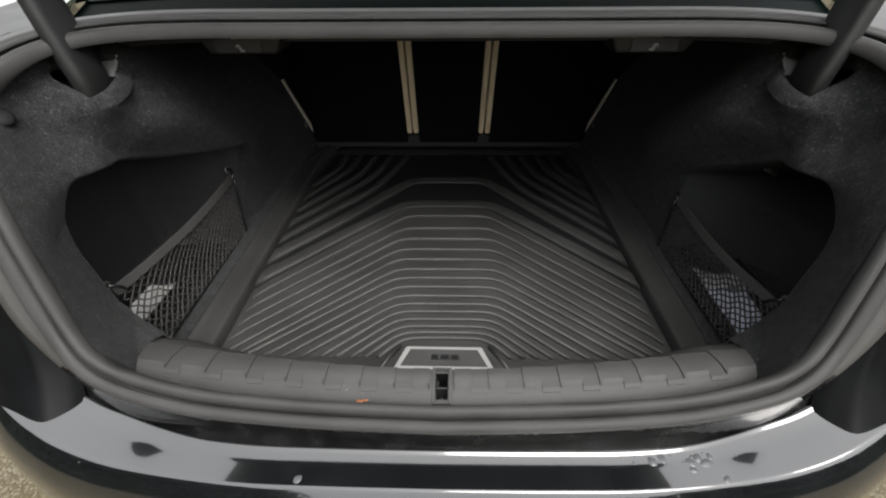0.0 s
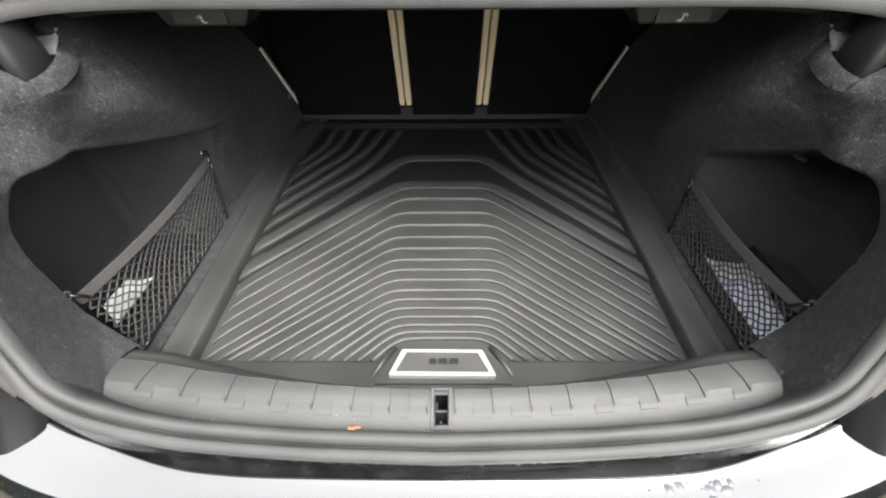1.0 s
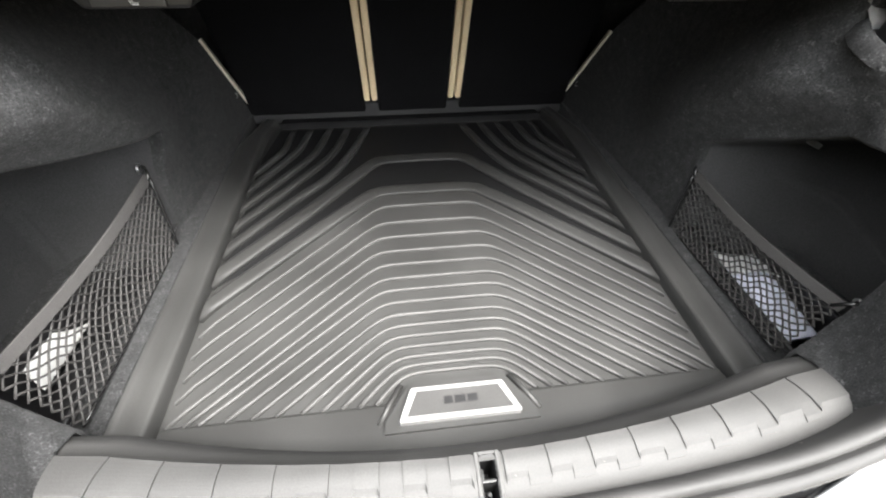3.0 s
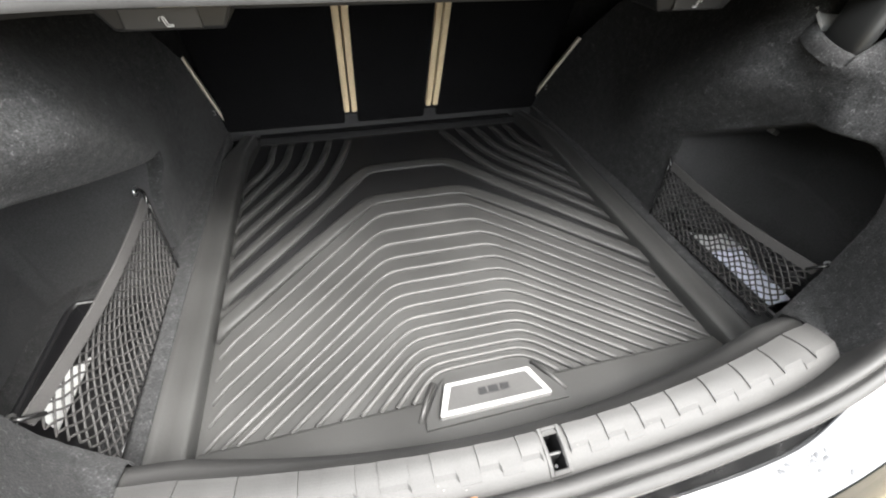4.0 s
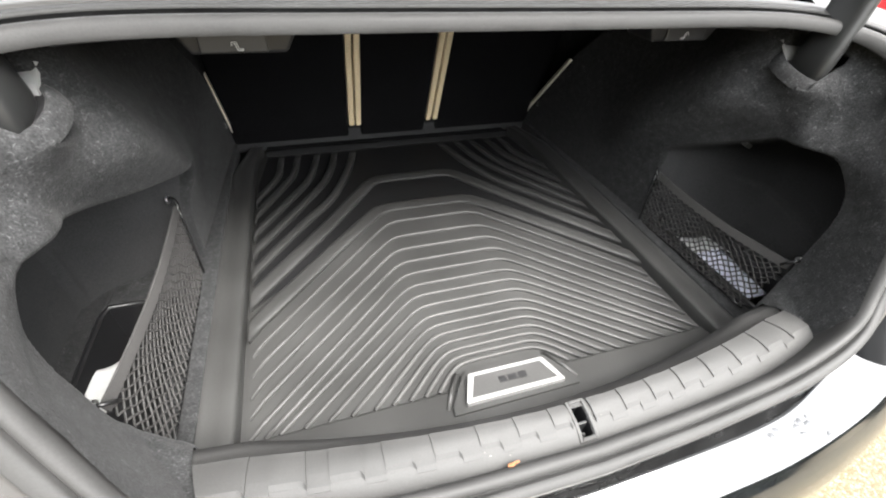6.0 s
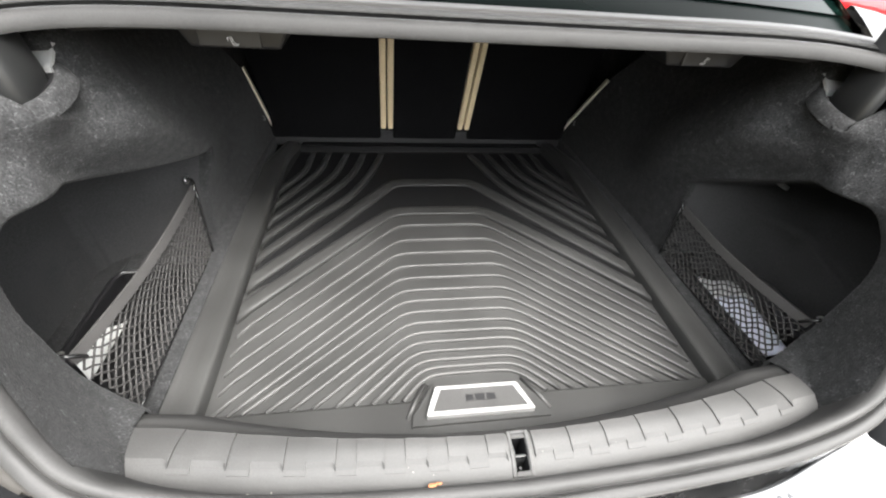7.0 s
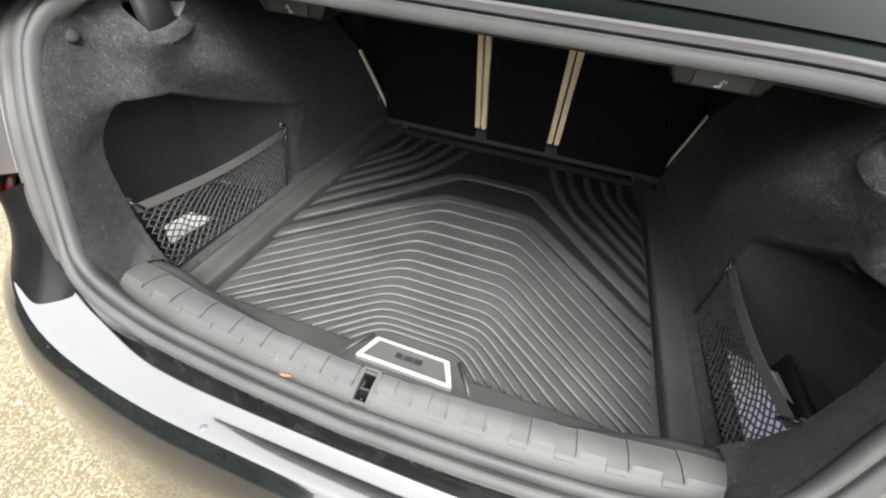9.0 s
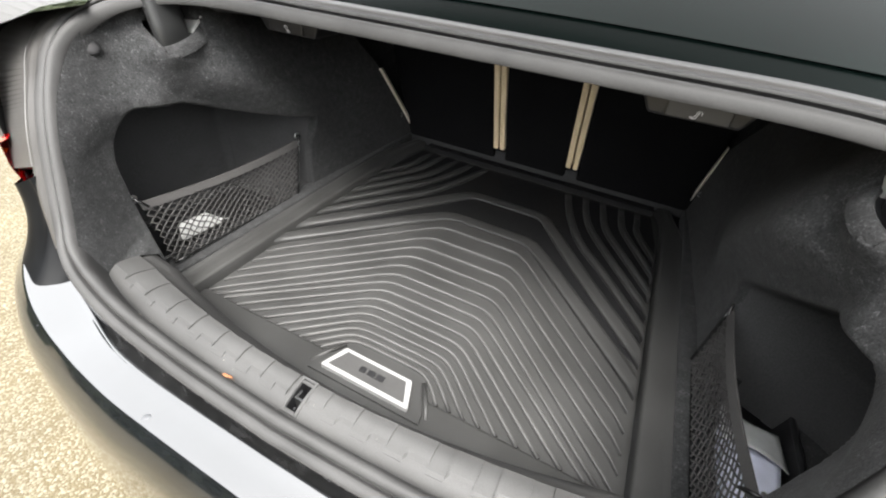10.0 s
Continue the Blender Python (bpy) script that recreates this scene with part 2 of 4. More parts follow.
def hedge_rise(g):
    """How far the hedge rises, from 0 in the gap behind the car, which lets low light in, to 1."""
    return 1 - float(sstep(.45, .22, abs((g - 1.5 * math.pi + math.pi) % (2 * math.pi) - math.pi)))


def hedge_side(g):
    """Share of the taller growth beside and behind the car on one side, which dims the boot wall opposite."""
    return float(sstep(.1, -.7, math.cos(g)) * sstep(.55, -.05, math.sin(g)))


# unseen hedge added to block low light; its gap and height shape the shade
def build_hedge():
    m = bpy.data.materials.new("hedge_leaves")
    m.use_nodes = True
    n, l = m.node_tree.nodes, m.node_tree.links
    t = n.new("ShaderNodeTexNoise")
    t.inputs["Scale"].default_value, t.inputs["Detail"].default_value = 6, 8
    r = n.new("ShaderNodeValToRGB")
    r.color_ramp.elements[0].color, r.color_ramp.elements[1].color = (0.012, 0.022, 0.010, 1), (0.075, 0.095, 0.040, 1)
    r.color_ramp.elements[0].position, r.color_ramp.elements[1].position = 0.35, 0.70
    l.new(t.outputs["Fac"], r.inputs["Fac"])
    l.new(r.outputs["Color"], n["Principled BSDF"].inputs["Base Color"])
    n["Principled BSDF"].inputs["Roughness"].default_value = 0.8
    rng = np.random.default_rng(4)
    verts, faces = [], []
    # a ring of leaf clumps round the parking place
    for k in range(9000):
        g = rng.uniform(0, 2 * math.pi)
        z = rng.uniform(0, 1) ** .8 * (.9 + (2.4 + 3.4 * hedge_side(g)) * hedge_rise(g) + .6 * math.sin(g * 5) * hedge_rise(g) + .3 * math.sin(g * 13))
        d = 13.0 + rng.uniform(-.5, .5)
        c = np.array((math.cos(g) * d, math.sin(g) * d, z))
        for _ in range(4):
            u, w = rng.normal(size=3), rng.normal(size=3)
            u, w = u / np.linalg.norm(u) * .28, w / np.linalg.norm(w) * .20
            p = c + rng.normal(size=3) * .18
            i = len(verts)
            verts += [p - u, p - w, p + u, p + w]
            faces.append((i, i + 1, i + 2, i + 3))
    ring = [2 * math.pi * q / 90 for q in range(91)]
    i = len(verts)
    verts += [np.array((math.cos(g) * 13.7, math.sin(g) * 13.7, z)) for g in ring for z in (0, (.7 + (2.0 + 3.2 * hedge_side(g)) * hedge_rise(g) + .5 * math.sin(g * 5) * hedge_rise(g) + .2 * math.sin(g * 13)))]
    faces += [(i + 2 * q, i + 2 * q + 2, i + 2 * q + 3, i + 2 * q + 1) for q in range(90)]
    link_mesh("hedge", verts, faces, m, smooth=False)
    tagged(bpy.data.objects["hedge"], "tall dense dark green hedge out of view, added round the parking place to block low light", "hedge", kind="stuff")


build_hedge()


def wheel(parent, x, y, s):
    """A wheel with its axle along x; s is the outer side."""
    ring = [(math.cos(2 * math.pi * k / 28), math.sin(2 * math.pi * k / 28)) for k in range(28)]
    prof = [(.235, -.10), (.300, -.105), (.322, -.085), (.328, -.04), (.328, .04), (.322, .085), (.300, .105), (.235, .10)]
    verts = [(x + b, y + r * c, .33 + r * d) for c, d in ring for r, b in prof]
    tyre = link_mesh("wheel", verts, grid_faces(28, 8, wrap_r=True, wrap_c=True), TYRE, parent, "black tyre on a spoked alloy rim")
    bm = bmesh.new()
    for k in range(10):
        box(bm, x + s * .07, x + s * .09, y - .012, y + .012, .33 + .03, .33 + .235, .003, Matrix.Translation((0, y, .33)) @ Matrix.Rotation(2 * math.pi * k / 10, 4, "X") @ Matrix.Translation((0, -y, -.33)))
    bmesh.ops.create_cone(bm, segments=20, radius1=.05, radius2=.045, depth=.03, cap_ends=True, matrix=Matrix.Translation((x + s * .085, y, .33)) @ Matrix.Rotation(math.pi / 2, 4, "Y"))
    part("rim", bm, STEEL, tyre)


def hull(stations, section):
    """Verts and faces of a body skin: stations of (y, half width, top, foot); section of (width share, height share), mirrored."""
    verts = []
    loop = [(u, h) for u, h in section] + [(-u, h) for u, h in section[::-1]]
    for y, w, top, foot in stations:
        verts += [(u * w, y, foot + (top - foot) * h) for u, h in loop]
    c = len(loop)
    return verts, grid_faces(len(stations), c) + [tuple(range(c))[::-1], tuple(range((len(stations) - 1) * c, len(stations) * c))]


BODY_SECTION = [(.80, 0), (.965, .06), (1.0, .34), (.985, .66), (.945, .90), (.87, 1.0), (.5, 1.012)]
CABIN_SECTION = [(1.0, 0), (.99, .1), (.90, .62), (.80, .93), (.70, 1.0), (.35, 1.02)]


def build_parked_car(paint, label, m):
    p = thing("parked_car", label, "car", "parked cars")
    v, f = hull([(0, .62, .86, .34), (.12, .80, .95, .26), (.6, .87, 1.0, .22), (1.5, .89, .98, .22), (2.8, .89, .97, .22), (3.7, .86, .90, .22), (4.2, .76, .80, .26), (4.35, .55, .72, .34)], BODY_SECTION)
    link_mesh("body", v, f, paint, p)
    v, f = hull([(.35, .70, 1.0, .94), (1.0, .76, 1.38, .94), (1.9, .78, 1.43, .94), (2.5, .76, 1.36, .94), (3.15, .70, .98, .93)], CABIN_SECTION)
    link_mesh("cabin", v, f, FRIT, p, "dark glazed cabin")
    for y in (.80, 3.55):
        for s in (-1, 1):
            wheel(p, s * .79, y, s)
    p.matrix_world = m


RED_PAINT = material("red_gloss_paint", (0.45, 0.008, 0.012), 0.2, coat=1.0, stain=0.1, stain_scale=20)
SILVER_PAINT = material("silver_gloss_paint", (0.62, 0.63, 0.64), 0.3, coat=1.0, stain=0.1, stain_scale=20)
build_parked_car(RED_PAINT, "red hatchback parked on the gravel nearby", pose(4.95, 1.1, 0))
build_parked_car(SILVER_PAINT, "silver hatchback parked on the gravel further off", pose(-8.2, 4.6, 0, 0, 0, -48))

# ---- the car ----
car = thing("car", "black saloon car with its boot wide open on gravel", "car")

# line of the seal round one half of the boot opening, and its side line (y, z) from the sill to the shelf edge
RIM = [(0, -.158, .686), (.12, -.155, .687), (.20, -.151, .688), (.28, -.146, .693), (.34, -.139, .702), (.39, -.130, .714), (.42, -.120, .733), (.442, -.104, .757),
       (.459, -.086, .794), (.474, -.068, .836), (.487, -.052, .870), (.502, -.034, .900), (.521, -.011, .929), (.541, .019, .960),
       (.546, .06, .989), (.533, .11, 1.010), (.508, .155, 1.021), (.46, .185, 1.027), (.37, .198, 1.03), (.2, .20, 1.03), (0, .20, 1.03)]
SIDE_Y, SIDE_Z = [q[1] for q in RIM[4:19]], [q[2] for q in RIM[4:19]]


def rim_frames():
    """The closed line of the seal with its outward and normal directions."""
    half = smooth_curve(RIM, 6)
    pts = half + [np.array((-p[0], p[1], p[2])) for p in half[-2:0:-1]]
    pts = [Vector(p) for p in pts]
    n, frames = len(pts), []
    for i, p in enumerate(pts):
        t = (pts[(i + 1) % n] - pts[(i - 1) % n]).normalized()
        s = sstep(0.69, 0.80, p.z)
        e = sstep(0.93, 1.02, p.z)
        low, mid, top = Vector((0, -0.30, 0.95)), Vector((-0.30 * np.sign(p.x), -0.84, 0.45)), Vector((0, -0.12, 0.99))
        nn = low.lerp(mid, float(s)).lerp(top, float(e)).normalized()
        nn = (nn - t * nn.dot(t)).normalized()
        o = t.cross(nn).normalized()
        if o.dot(p - Vector((0, 0.03, 0.87))) < 0:
            o = -o
        frames.append((p, o, nn))
    return frames


FRAMES = rim_frames()


def sweep_rim(offsets):
    """Verts and faces of a strip round the opening; offsets(p) gives rows of (outward, normal)."""
    verts, cols = [], 0
    for p, o, nn in FRAMES:
        rows = offsets(p)
        cols = len(rows)
        for a, b in rows:
            verts.append(p + a * o + b * nn)
    return verts, grid_faces(len(FRAMES), cols, wrap_r=True)


def mix_rows(rows_low, rows_side, rows_top, z, foot=0.70):
    s, e = float(sstep(foot, 0.80, z)), float(sstep(0.95, 1.025, z))
    out = []
    for a, b, c in zip(rows_low, rows_side, rows_top):
        u = [a[k] + (b[k] - a[k]) * s for k in (0, 1)]
        out.append([u[k] + (c[k] - u[k]) * e for k in (0, 1)])
    return out


def build_rim():
    # bulb of the seal, a dark groove and its outer lip
    bulb = [(-.0118, -.014), (-.0112, -.005), (-.0095, .0022), (-.0065, .0058), (-.003, .0070), (.0003, .0058), (.0030, .0022), (.0042, -.003), (.0045, -.011)]
    bulb_top = [(-.0120, -.0100), (-.0117, -.0055), (-.0098, .0014), (-.0055, .0053), (-.0005, .0062), (.0038, .0050), (.0062, .0016), (.0072, -.004), (.0074, -.012)]
    deep = [(-.012, -.042), (-.004, -.030), (-.0118, -.0103)]
    v, f = sweep_rim(lambda p: mix_rows(deep[:1] + bulb, deep[1:2] + bulb, deep[2:] + bulb_top, p.z))
    link_mesh("weatherstrip", v, f, SEAL, car, "dark grey rubber bulb seal round the opening")
    lip = [(.0045, -.011), (.0066, -.011), (.0072, -.002), (.0095, .0006), (.0165, .0004), (.0190, -.003)]
    lip_side = [(.0045, -.011), (.0070, -.011), (.0076, -.002), (.0110, .0010), (.0210, .0006), (.0240, -.003)]
    lip_top = [(.0074, -.012), (.0160, -.010), (.0160, .0045), (.0112, .0070), (.0225, .0102), (.0240, .0066)]
    v, f = sweep_rim(lambda p: mix_rows(lip, lip_side, lip_top, p.z))
    link_mesh("seal_lip", v, f, SEAL, car)
    low = [(.0190, -.003), (.0205, -.006), (.0212, -.012), (.0216, -.017), (.0235, -.023), (.0260, -.030), (.0275, -.034), (.0290, -.038), (.033, -.050), (.036, -.062), (.040, -.085)]
    side = [(.0240, -.003), (.028, -.006), (.034, -.003), (.047, -.003), (.0490, -.006), (.0500, -.016), (.0505, -.024), (.0510, -.032), (.0515, -.040), (.0520, -.050), (.0520, -.060)]
    top = [(.0240, .0066), (.0262, .0066), (.0275, .0098), (.050, .0104), (.0525, .004), (.054, -.008), (.055, -.013), (.056, -.02), (.06, -.03), (.065, -.035), (.07, -.04)]
    v = []
    for p, o, nn in FRAMES:
        w = float(sstep(.70, .80, p.z)) * (1 - float(sstep(.90, .99, p.z)))
        out = o.lerp(Vector((math.copysign(.95, p.x), 0, -.31)), w).normalized()
        for a, h in mix_rows(low, side, top, p.z):
            v.append(p + min(a, .034) * o + max(a - .034, 0) * out + h * nn)
    f = grid_faces(len(FRAMES), len(low), wrap_r=True)
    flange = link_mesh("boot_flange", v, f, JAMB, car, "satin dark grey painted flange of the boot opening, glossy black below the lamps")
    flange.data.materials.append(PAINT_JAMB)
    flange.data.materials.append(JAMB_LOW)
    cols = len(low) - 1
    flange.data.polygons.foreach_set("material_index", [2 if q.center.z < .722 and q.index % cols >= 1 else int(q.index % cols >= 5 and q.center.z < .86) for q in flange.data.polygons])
    # black corner piece between the grey panel and the bumper's step, flaring out at its foot
    foot = smooth_curve([(.448, -.140, .646), (.456, -.162, .646), (.476, -.180, .650), (.510, -.168, .660), (.545, -.148, .672), (.59, -.112, .68), (.63, -.07, .69)], 5)
    head = smooth_curve([(.484, -.074, .822), (.499, -.082, .813), (.514, -.090, .805), (.530, -.098, .797), (.545, -.102, .790), (.562, -.098, .784), (.585, -.080, .78)], 5)
    for s in (-1, 1):
        verts = []
        for i, (a, b) in enumerate(zip(head, foot)):
            ridge = .005 * math.exp(-((i - 9) / 1.6) ** 2)
            for j in range(13):
                h = j / 12
                x, y, z = a[0] + (b[0] - a[0]) * h ** 1.3, a[1] + (b[1] - a[1]) * h ** 1.9, a[2] + (b[2] - a[2]) * h ** .9
                verts.append((s * x, y - ridge * (1 - h), z))
        link_mesh("corner_piece", verts, grid_faces(len(head), 13), PAINT_JAMB, car, "glossy black corner piece above the bumper")
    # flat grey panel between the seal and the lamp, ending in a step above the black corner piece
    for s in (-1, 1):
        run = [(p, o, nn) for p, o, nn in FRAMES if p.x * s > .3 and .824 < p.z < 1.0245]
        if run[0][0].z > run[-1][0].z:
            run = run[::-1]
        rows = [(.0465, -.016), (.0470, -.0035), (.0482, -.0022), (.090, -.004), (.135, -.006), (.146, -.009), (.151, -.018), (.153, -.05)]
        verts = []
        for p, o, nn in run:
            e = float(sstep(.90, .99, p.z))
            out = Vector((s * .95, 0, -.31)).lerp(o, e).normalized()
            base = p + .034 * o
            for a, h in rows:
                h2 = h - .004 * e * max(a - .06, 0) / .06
                # widened above: the grey there stands for sky reflected in black quarter paint
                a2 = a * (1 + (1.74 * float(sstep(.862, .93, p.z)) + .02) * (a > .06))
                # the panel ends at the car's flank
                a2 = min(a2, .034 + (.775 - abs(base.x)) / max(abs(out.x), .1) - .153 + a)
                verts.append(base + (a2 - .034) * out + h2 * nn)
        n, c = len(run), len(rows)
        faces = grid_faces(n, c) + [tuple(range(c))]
        link_mesh("jamb_panel", verts, faces, JAMB, car, "satin dark grey panel beside the boot opening, its wide top grey for reflected sky", smooth=False)


build_rim()


def build_bumper():
    plan = smooth_curve([(0, -.2262), (.13, -.2252), (.235, -.2222), (.345, -.2105), (.43, -.1940), (.49, -.1735), (.545, -.1445), (.60, -.101), (.655, -.036), (.71, .06), (.755, .20), (.79, .38), (.81, .58)], 7)
    plan = [np.array((-p[0], p[1])) for p in plan[:0:-1]] + plan
    # (inset from the front line, height), from the inner edge of the step over the lip and down the skin
    section = [(.115, .590), (.105, .622), (.054, .630), (.049, .640), (.0468, .6462), (.0452, .6474), (.0436, .6472), (.0420, .6458), (.0400, .6450), (.025, .6450), (.0045, .6450), (.0036, .6450), (.0022, .6447), (.0010, .6438), (-.0002, .6427), (-.0022, .6404),
               (-.0070, .6352), (-.0135, .6275), (-.0195, .6180), (-.0245, .606), (-.0285, .592), (-.0310, .576), (-.033, .558), (-.037, .51), (-.041, .45), (-.042, .38), (-.030, .31), (.02, .26), (.10, .24)]
    verts = []
    n = len(plan)
    for i, p in enumerate(plan):
        t = plan[min(i + 1, n - 1)] - plan[max(i - 1, 0)]
        t /= np.linalg.norm(t)
        inward = np.array((-t[1], t[0]))
        k = (1 + .25 * float(sstep(.27, .42, abs(p[0])))) * (1 - 0.85 * float(sstep(0.53, 0.68, abs(p[0]))))
        for a, z in section:
            q = p + inward * (a * k if a > 0 else a)
            lift = .042 * float(sstep(.36, .62, abs(p[0]))) * float(sstep(.50, .62, z))
            verts.append((q[0], q[1], z + lift))
    inner = [Vector(verts[i * len(section) + 3]) for i in range(n) if plan[i][0] >= 0]
    bumper = link_mesh("bumper", verts, grid_faces(n, len(section)), PAINT, car, "glossy black bumper with a flat step, dusty")
    bumper.data.materials.append(BODY_PAINT)
    cols = len(section) - 1
    bumper.data.polygons.foreach_set("material_index", [int(q.index % cols >= 16) for q in bumper.data.polygons])
    # glossy black wall between the seal's lip and the step, wrapping round the corners
    lip = [p + .0185 * o - .004 * nn for p, o, nn in FRAMES if p.x >= -1e-6 and p.z < .836 and p.y < 0]
    lip.sort(key=lambda q: q.x)
    verts = []
    for a in lip:
        far = a.x / lip[-1].x * .515
        k = next((j for j in range(1, len(inner)) if inner[j].x >= far), len(inner) - 1)
        g = (far - inner[k - 1].x) / max(inner[k].x - inner[k - 1].x, 1e-6)
        b = inner[k - 1].lerp(inner[k], min(max(g, 0), 1)) + Vector((0, -.004, -.004))
        for j in range(9):
            h = j / 8
            q = a.lerp(b, h)
            verts.append((q.x, q.y + .006 * math.sin(math.pi * h), q.z - .006 * math.sin(math.pi * h)))
    faces = grid_faces(len(lip), 9)
    for s in (-1, 1):
        link_mesh("jamb_wall", [(s * x, y, z) for x, y, z in verts], faces, JAMB_LOW, car, "glossy black painted wall between seal and bumper")


build_bumper()


# ---- boot lining ----
def rim_half(z):
    return np.interp(z, [q[2] for q in RIM[:16]], [q[0] for q in RIM[:16]])


def rim_side(z):
    return np.interp(z, SIDE_Z, SIDE_Y)


def build_lining(s):
    """One side wall of the boot, moulded felt with a deep pocket; s is -1 or 1 for the side."""
    back = 0.450 if s < 0 else 0.362
    ny, nz = 420, 190
    ys, zs = np.linspace(-0.16, 0.95, ny), np.linspace(0.535, 1.035, nz)
    Y, Z = np.meshgrid(ys, zs, indexing="ij")
    # the felt starts at the seal, and below it at the slanted end of the sill trim
    def line(heights, values):
        v = np.interp(zs, heights, values)
        w = np.convolve(np.pad(v, 8, mode="edge"), np.hanning(19)[1:-1] / np.hanning(19).sum(), "valid")
        return (v + (w - v) * sstep(.69, .71, zs))[None, :] + 0 * Z
    low = [.535, .640, .650, .668, .677, .70, .728, .751, .793, .82]
    top = [q for q in np.linspace(.84, 1.035, 14)]
    edge = line(low + top, [-.02, -.012, -.013, -.040, -.103, -.106, -.108, -.092, -.072, -.061] + [rim_side(q) + .012 for q in top])
    under = sstep(.685, .72, Z) * (1 - sstep(.90, .96, Z))
    edge = edge - .010 * under
    # front edge of the pocket's mouth
    mouth = [.535, .640, .650, .657, .672, .702, .748, .795, .829, .851]
    mouth_y = line(mouth, [-.008, -.006, -.006, -.001, .007, .011, .011, .013, .028, .050])
    mouth_x = line(mouth, [.426, .426, .431, .446, .468, .486, .491, .496, .505, .511])
    Y2 = np.maximum(Y, edge)
    wall = np.interp(Y2, [0.0, .42, .81, .95], [.492, .487, .468, .456])
    wall = wall + (mouth_x - wall) * (1 - sstep(.03, .16, Y2))
    wall = wall - .048 * sstep(.60, .95, Z) * sstep(.45, .8, Y2)
    wall = wall + .060 * sstep(.86, .96, Z) * (1 - sstep(.10, .30, Y2)) + .02 * sstep(.9, 1.0, Z) * sstep(.2, .4, Y2)
    # soft swelling under the hinge, over the pocket
    # it runs as a soft roll from the hinge collar down to the pillar behind the pocket
    off = (Y2 - .17) * .605 + (Z - .955) * .796
    along = (Y2 - .17) * .796 - (Z - .955) * .605
    wall = wall - .050 * np.exp(-(off / np.where(off < 0, .046, .095)) ** 2) * sstep(-.04, .06, along) * (1 - sstep(.26, .50, along))
    # valley between the front panel and the roll
    wall = wall + .016 * np.exp(-((off + .075) / .026) ** 2) * sstep(.0, .05, along) * (1 - sstep(.12, .20, along))
    # hollow behind the swelling
    wall = wall + .018 * np.exp(-((Y2 - .64) / .16) ** 2) * sstep(.76, .90, Z)
    # rolled collar below the hinge hole
    collar = np.minimum(1, 1.15 * np.exp(-((Y2 - .178) / .060) ** 2 - ((Z - .943) / .038) ** 2))
    wall = wall + (.470 - wall) * collar
    rim = line(low + top, [.424, .424, .424, .417, .396, .403, .413, .432, .451, rim_half(.82) - .009] + [rim_half(min(q, 1.02)) - .009 for q in top]) - .007 * under
    width = np.maximum(mouth_y - edge, .004) + (.125 - np.maximum(mouth_y - edge, .004)) * sstep(.82, .87, Z)
    X = rim + (wall - rim) * (.35 * sstep(0, 1, (Y2 - edge) / width) + .65 * np.clip((Y2 - edge) / width, 0, 1))
    # pocket
    lo_y = mouth_y
    soft = .020 if s < 0 else .034
    ceil = np.interp(Y2, [.0, .04, .08, .16, .24, .30, .36, .46], [.835, .858, .866, .857, .826, .806, .788, .765] if s < 0 else [.835, .858, .866, .857, .812, .780, .745, .70])
    inside = sstep(0, .014, Y2 - lo_y) * sstep(0, soft, back - Y2) * sstep(0, .020, ceil - Z)
    corner = sstep(-.005, .012, np.hypot(np.maximum(.035 - (Y2 - lo_y), 0), np.maximum(.035 - (ceil - Z), 0)) * -1 + .035)
    if s < 0:
        deep = .662 - .174 * sstep(0, 1, (Y2 - .325) / .15)
        # soft crease in the back of the pocket
        deep = deep - .007 * np.exp(-((Y2 - .338) / .009) ** 2) * (1 - sstep(.66, .76, Z))
    else:
        deep = .676 - .187 * sstep(.215, .375, Y2)
        ledge = np.interp(Y2, [.06, .10, .26, .34], [.648, .656, .696, .72])
        deep = deep + .016 * sstep(-.004, .006, Z - ledge) * sstep(.05, .09, Y2) * (1 - sstep(.24, .30, Y2))
    X = X + (np.maximum(deep, X) - X) * inside * corner
    # hole for the hinge arm
    hole = sstep(0, .006, .037 - np.abs(Y2 - .183)) * sstep(.951, .956, Z - .33 * (Y2 - .183))
    X = X + (.60 - .072 * sstep(.972, .986, Z) - X) * hole
    # fine unevenness of the felt
    X = X + .0010 * np.sin(Y2 * 21 + Z * 13) * np.sin(Z * 27 - Y2 * 9)
    # the wall ends at the slanted seat gap
    X = X + .05 * sstep(0, .02, Y2 - (.945 - .936 * (Z - .585)))
    Z2 = np.minimum(Z, np.maximum(np.interp(Y2, SIDE_Y, SIDE_Z), .69))
    verts = np.stack([s * X, Y2, Z2], -1).reshape(-1, 3)
    faces = grid_faces(ny, nz)
    if s > 0:
        faces = [q[::-1] for q in faces]
    ob = link_mesh("side_lining", verts.tolist(), faces, CARPET, car, "charcoal felt side lining with a deep pocket")
    # felt deep in the pocket is paler, to make up for missing light
    ob.data.materials.append(CARPET_BRIGHTENED)
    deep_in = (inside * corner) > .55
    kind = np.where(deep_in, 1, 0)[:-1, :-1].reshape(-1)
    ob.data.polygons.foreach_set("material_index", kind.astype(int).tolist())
    return ob


build_lining(-1)
build_lining(1)


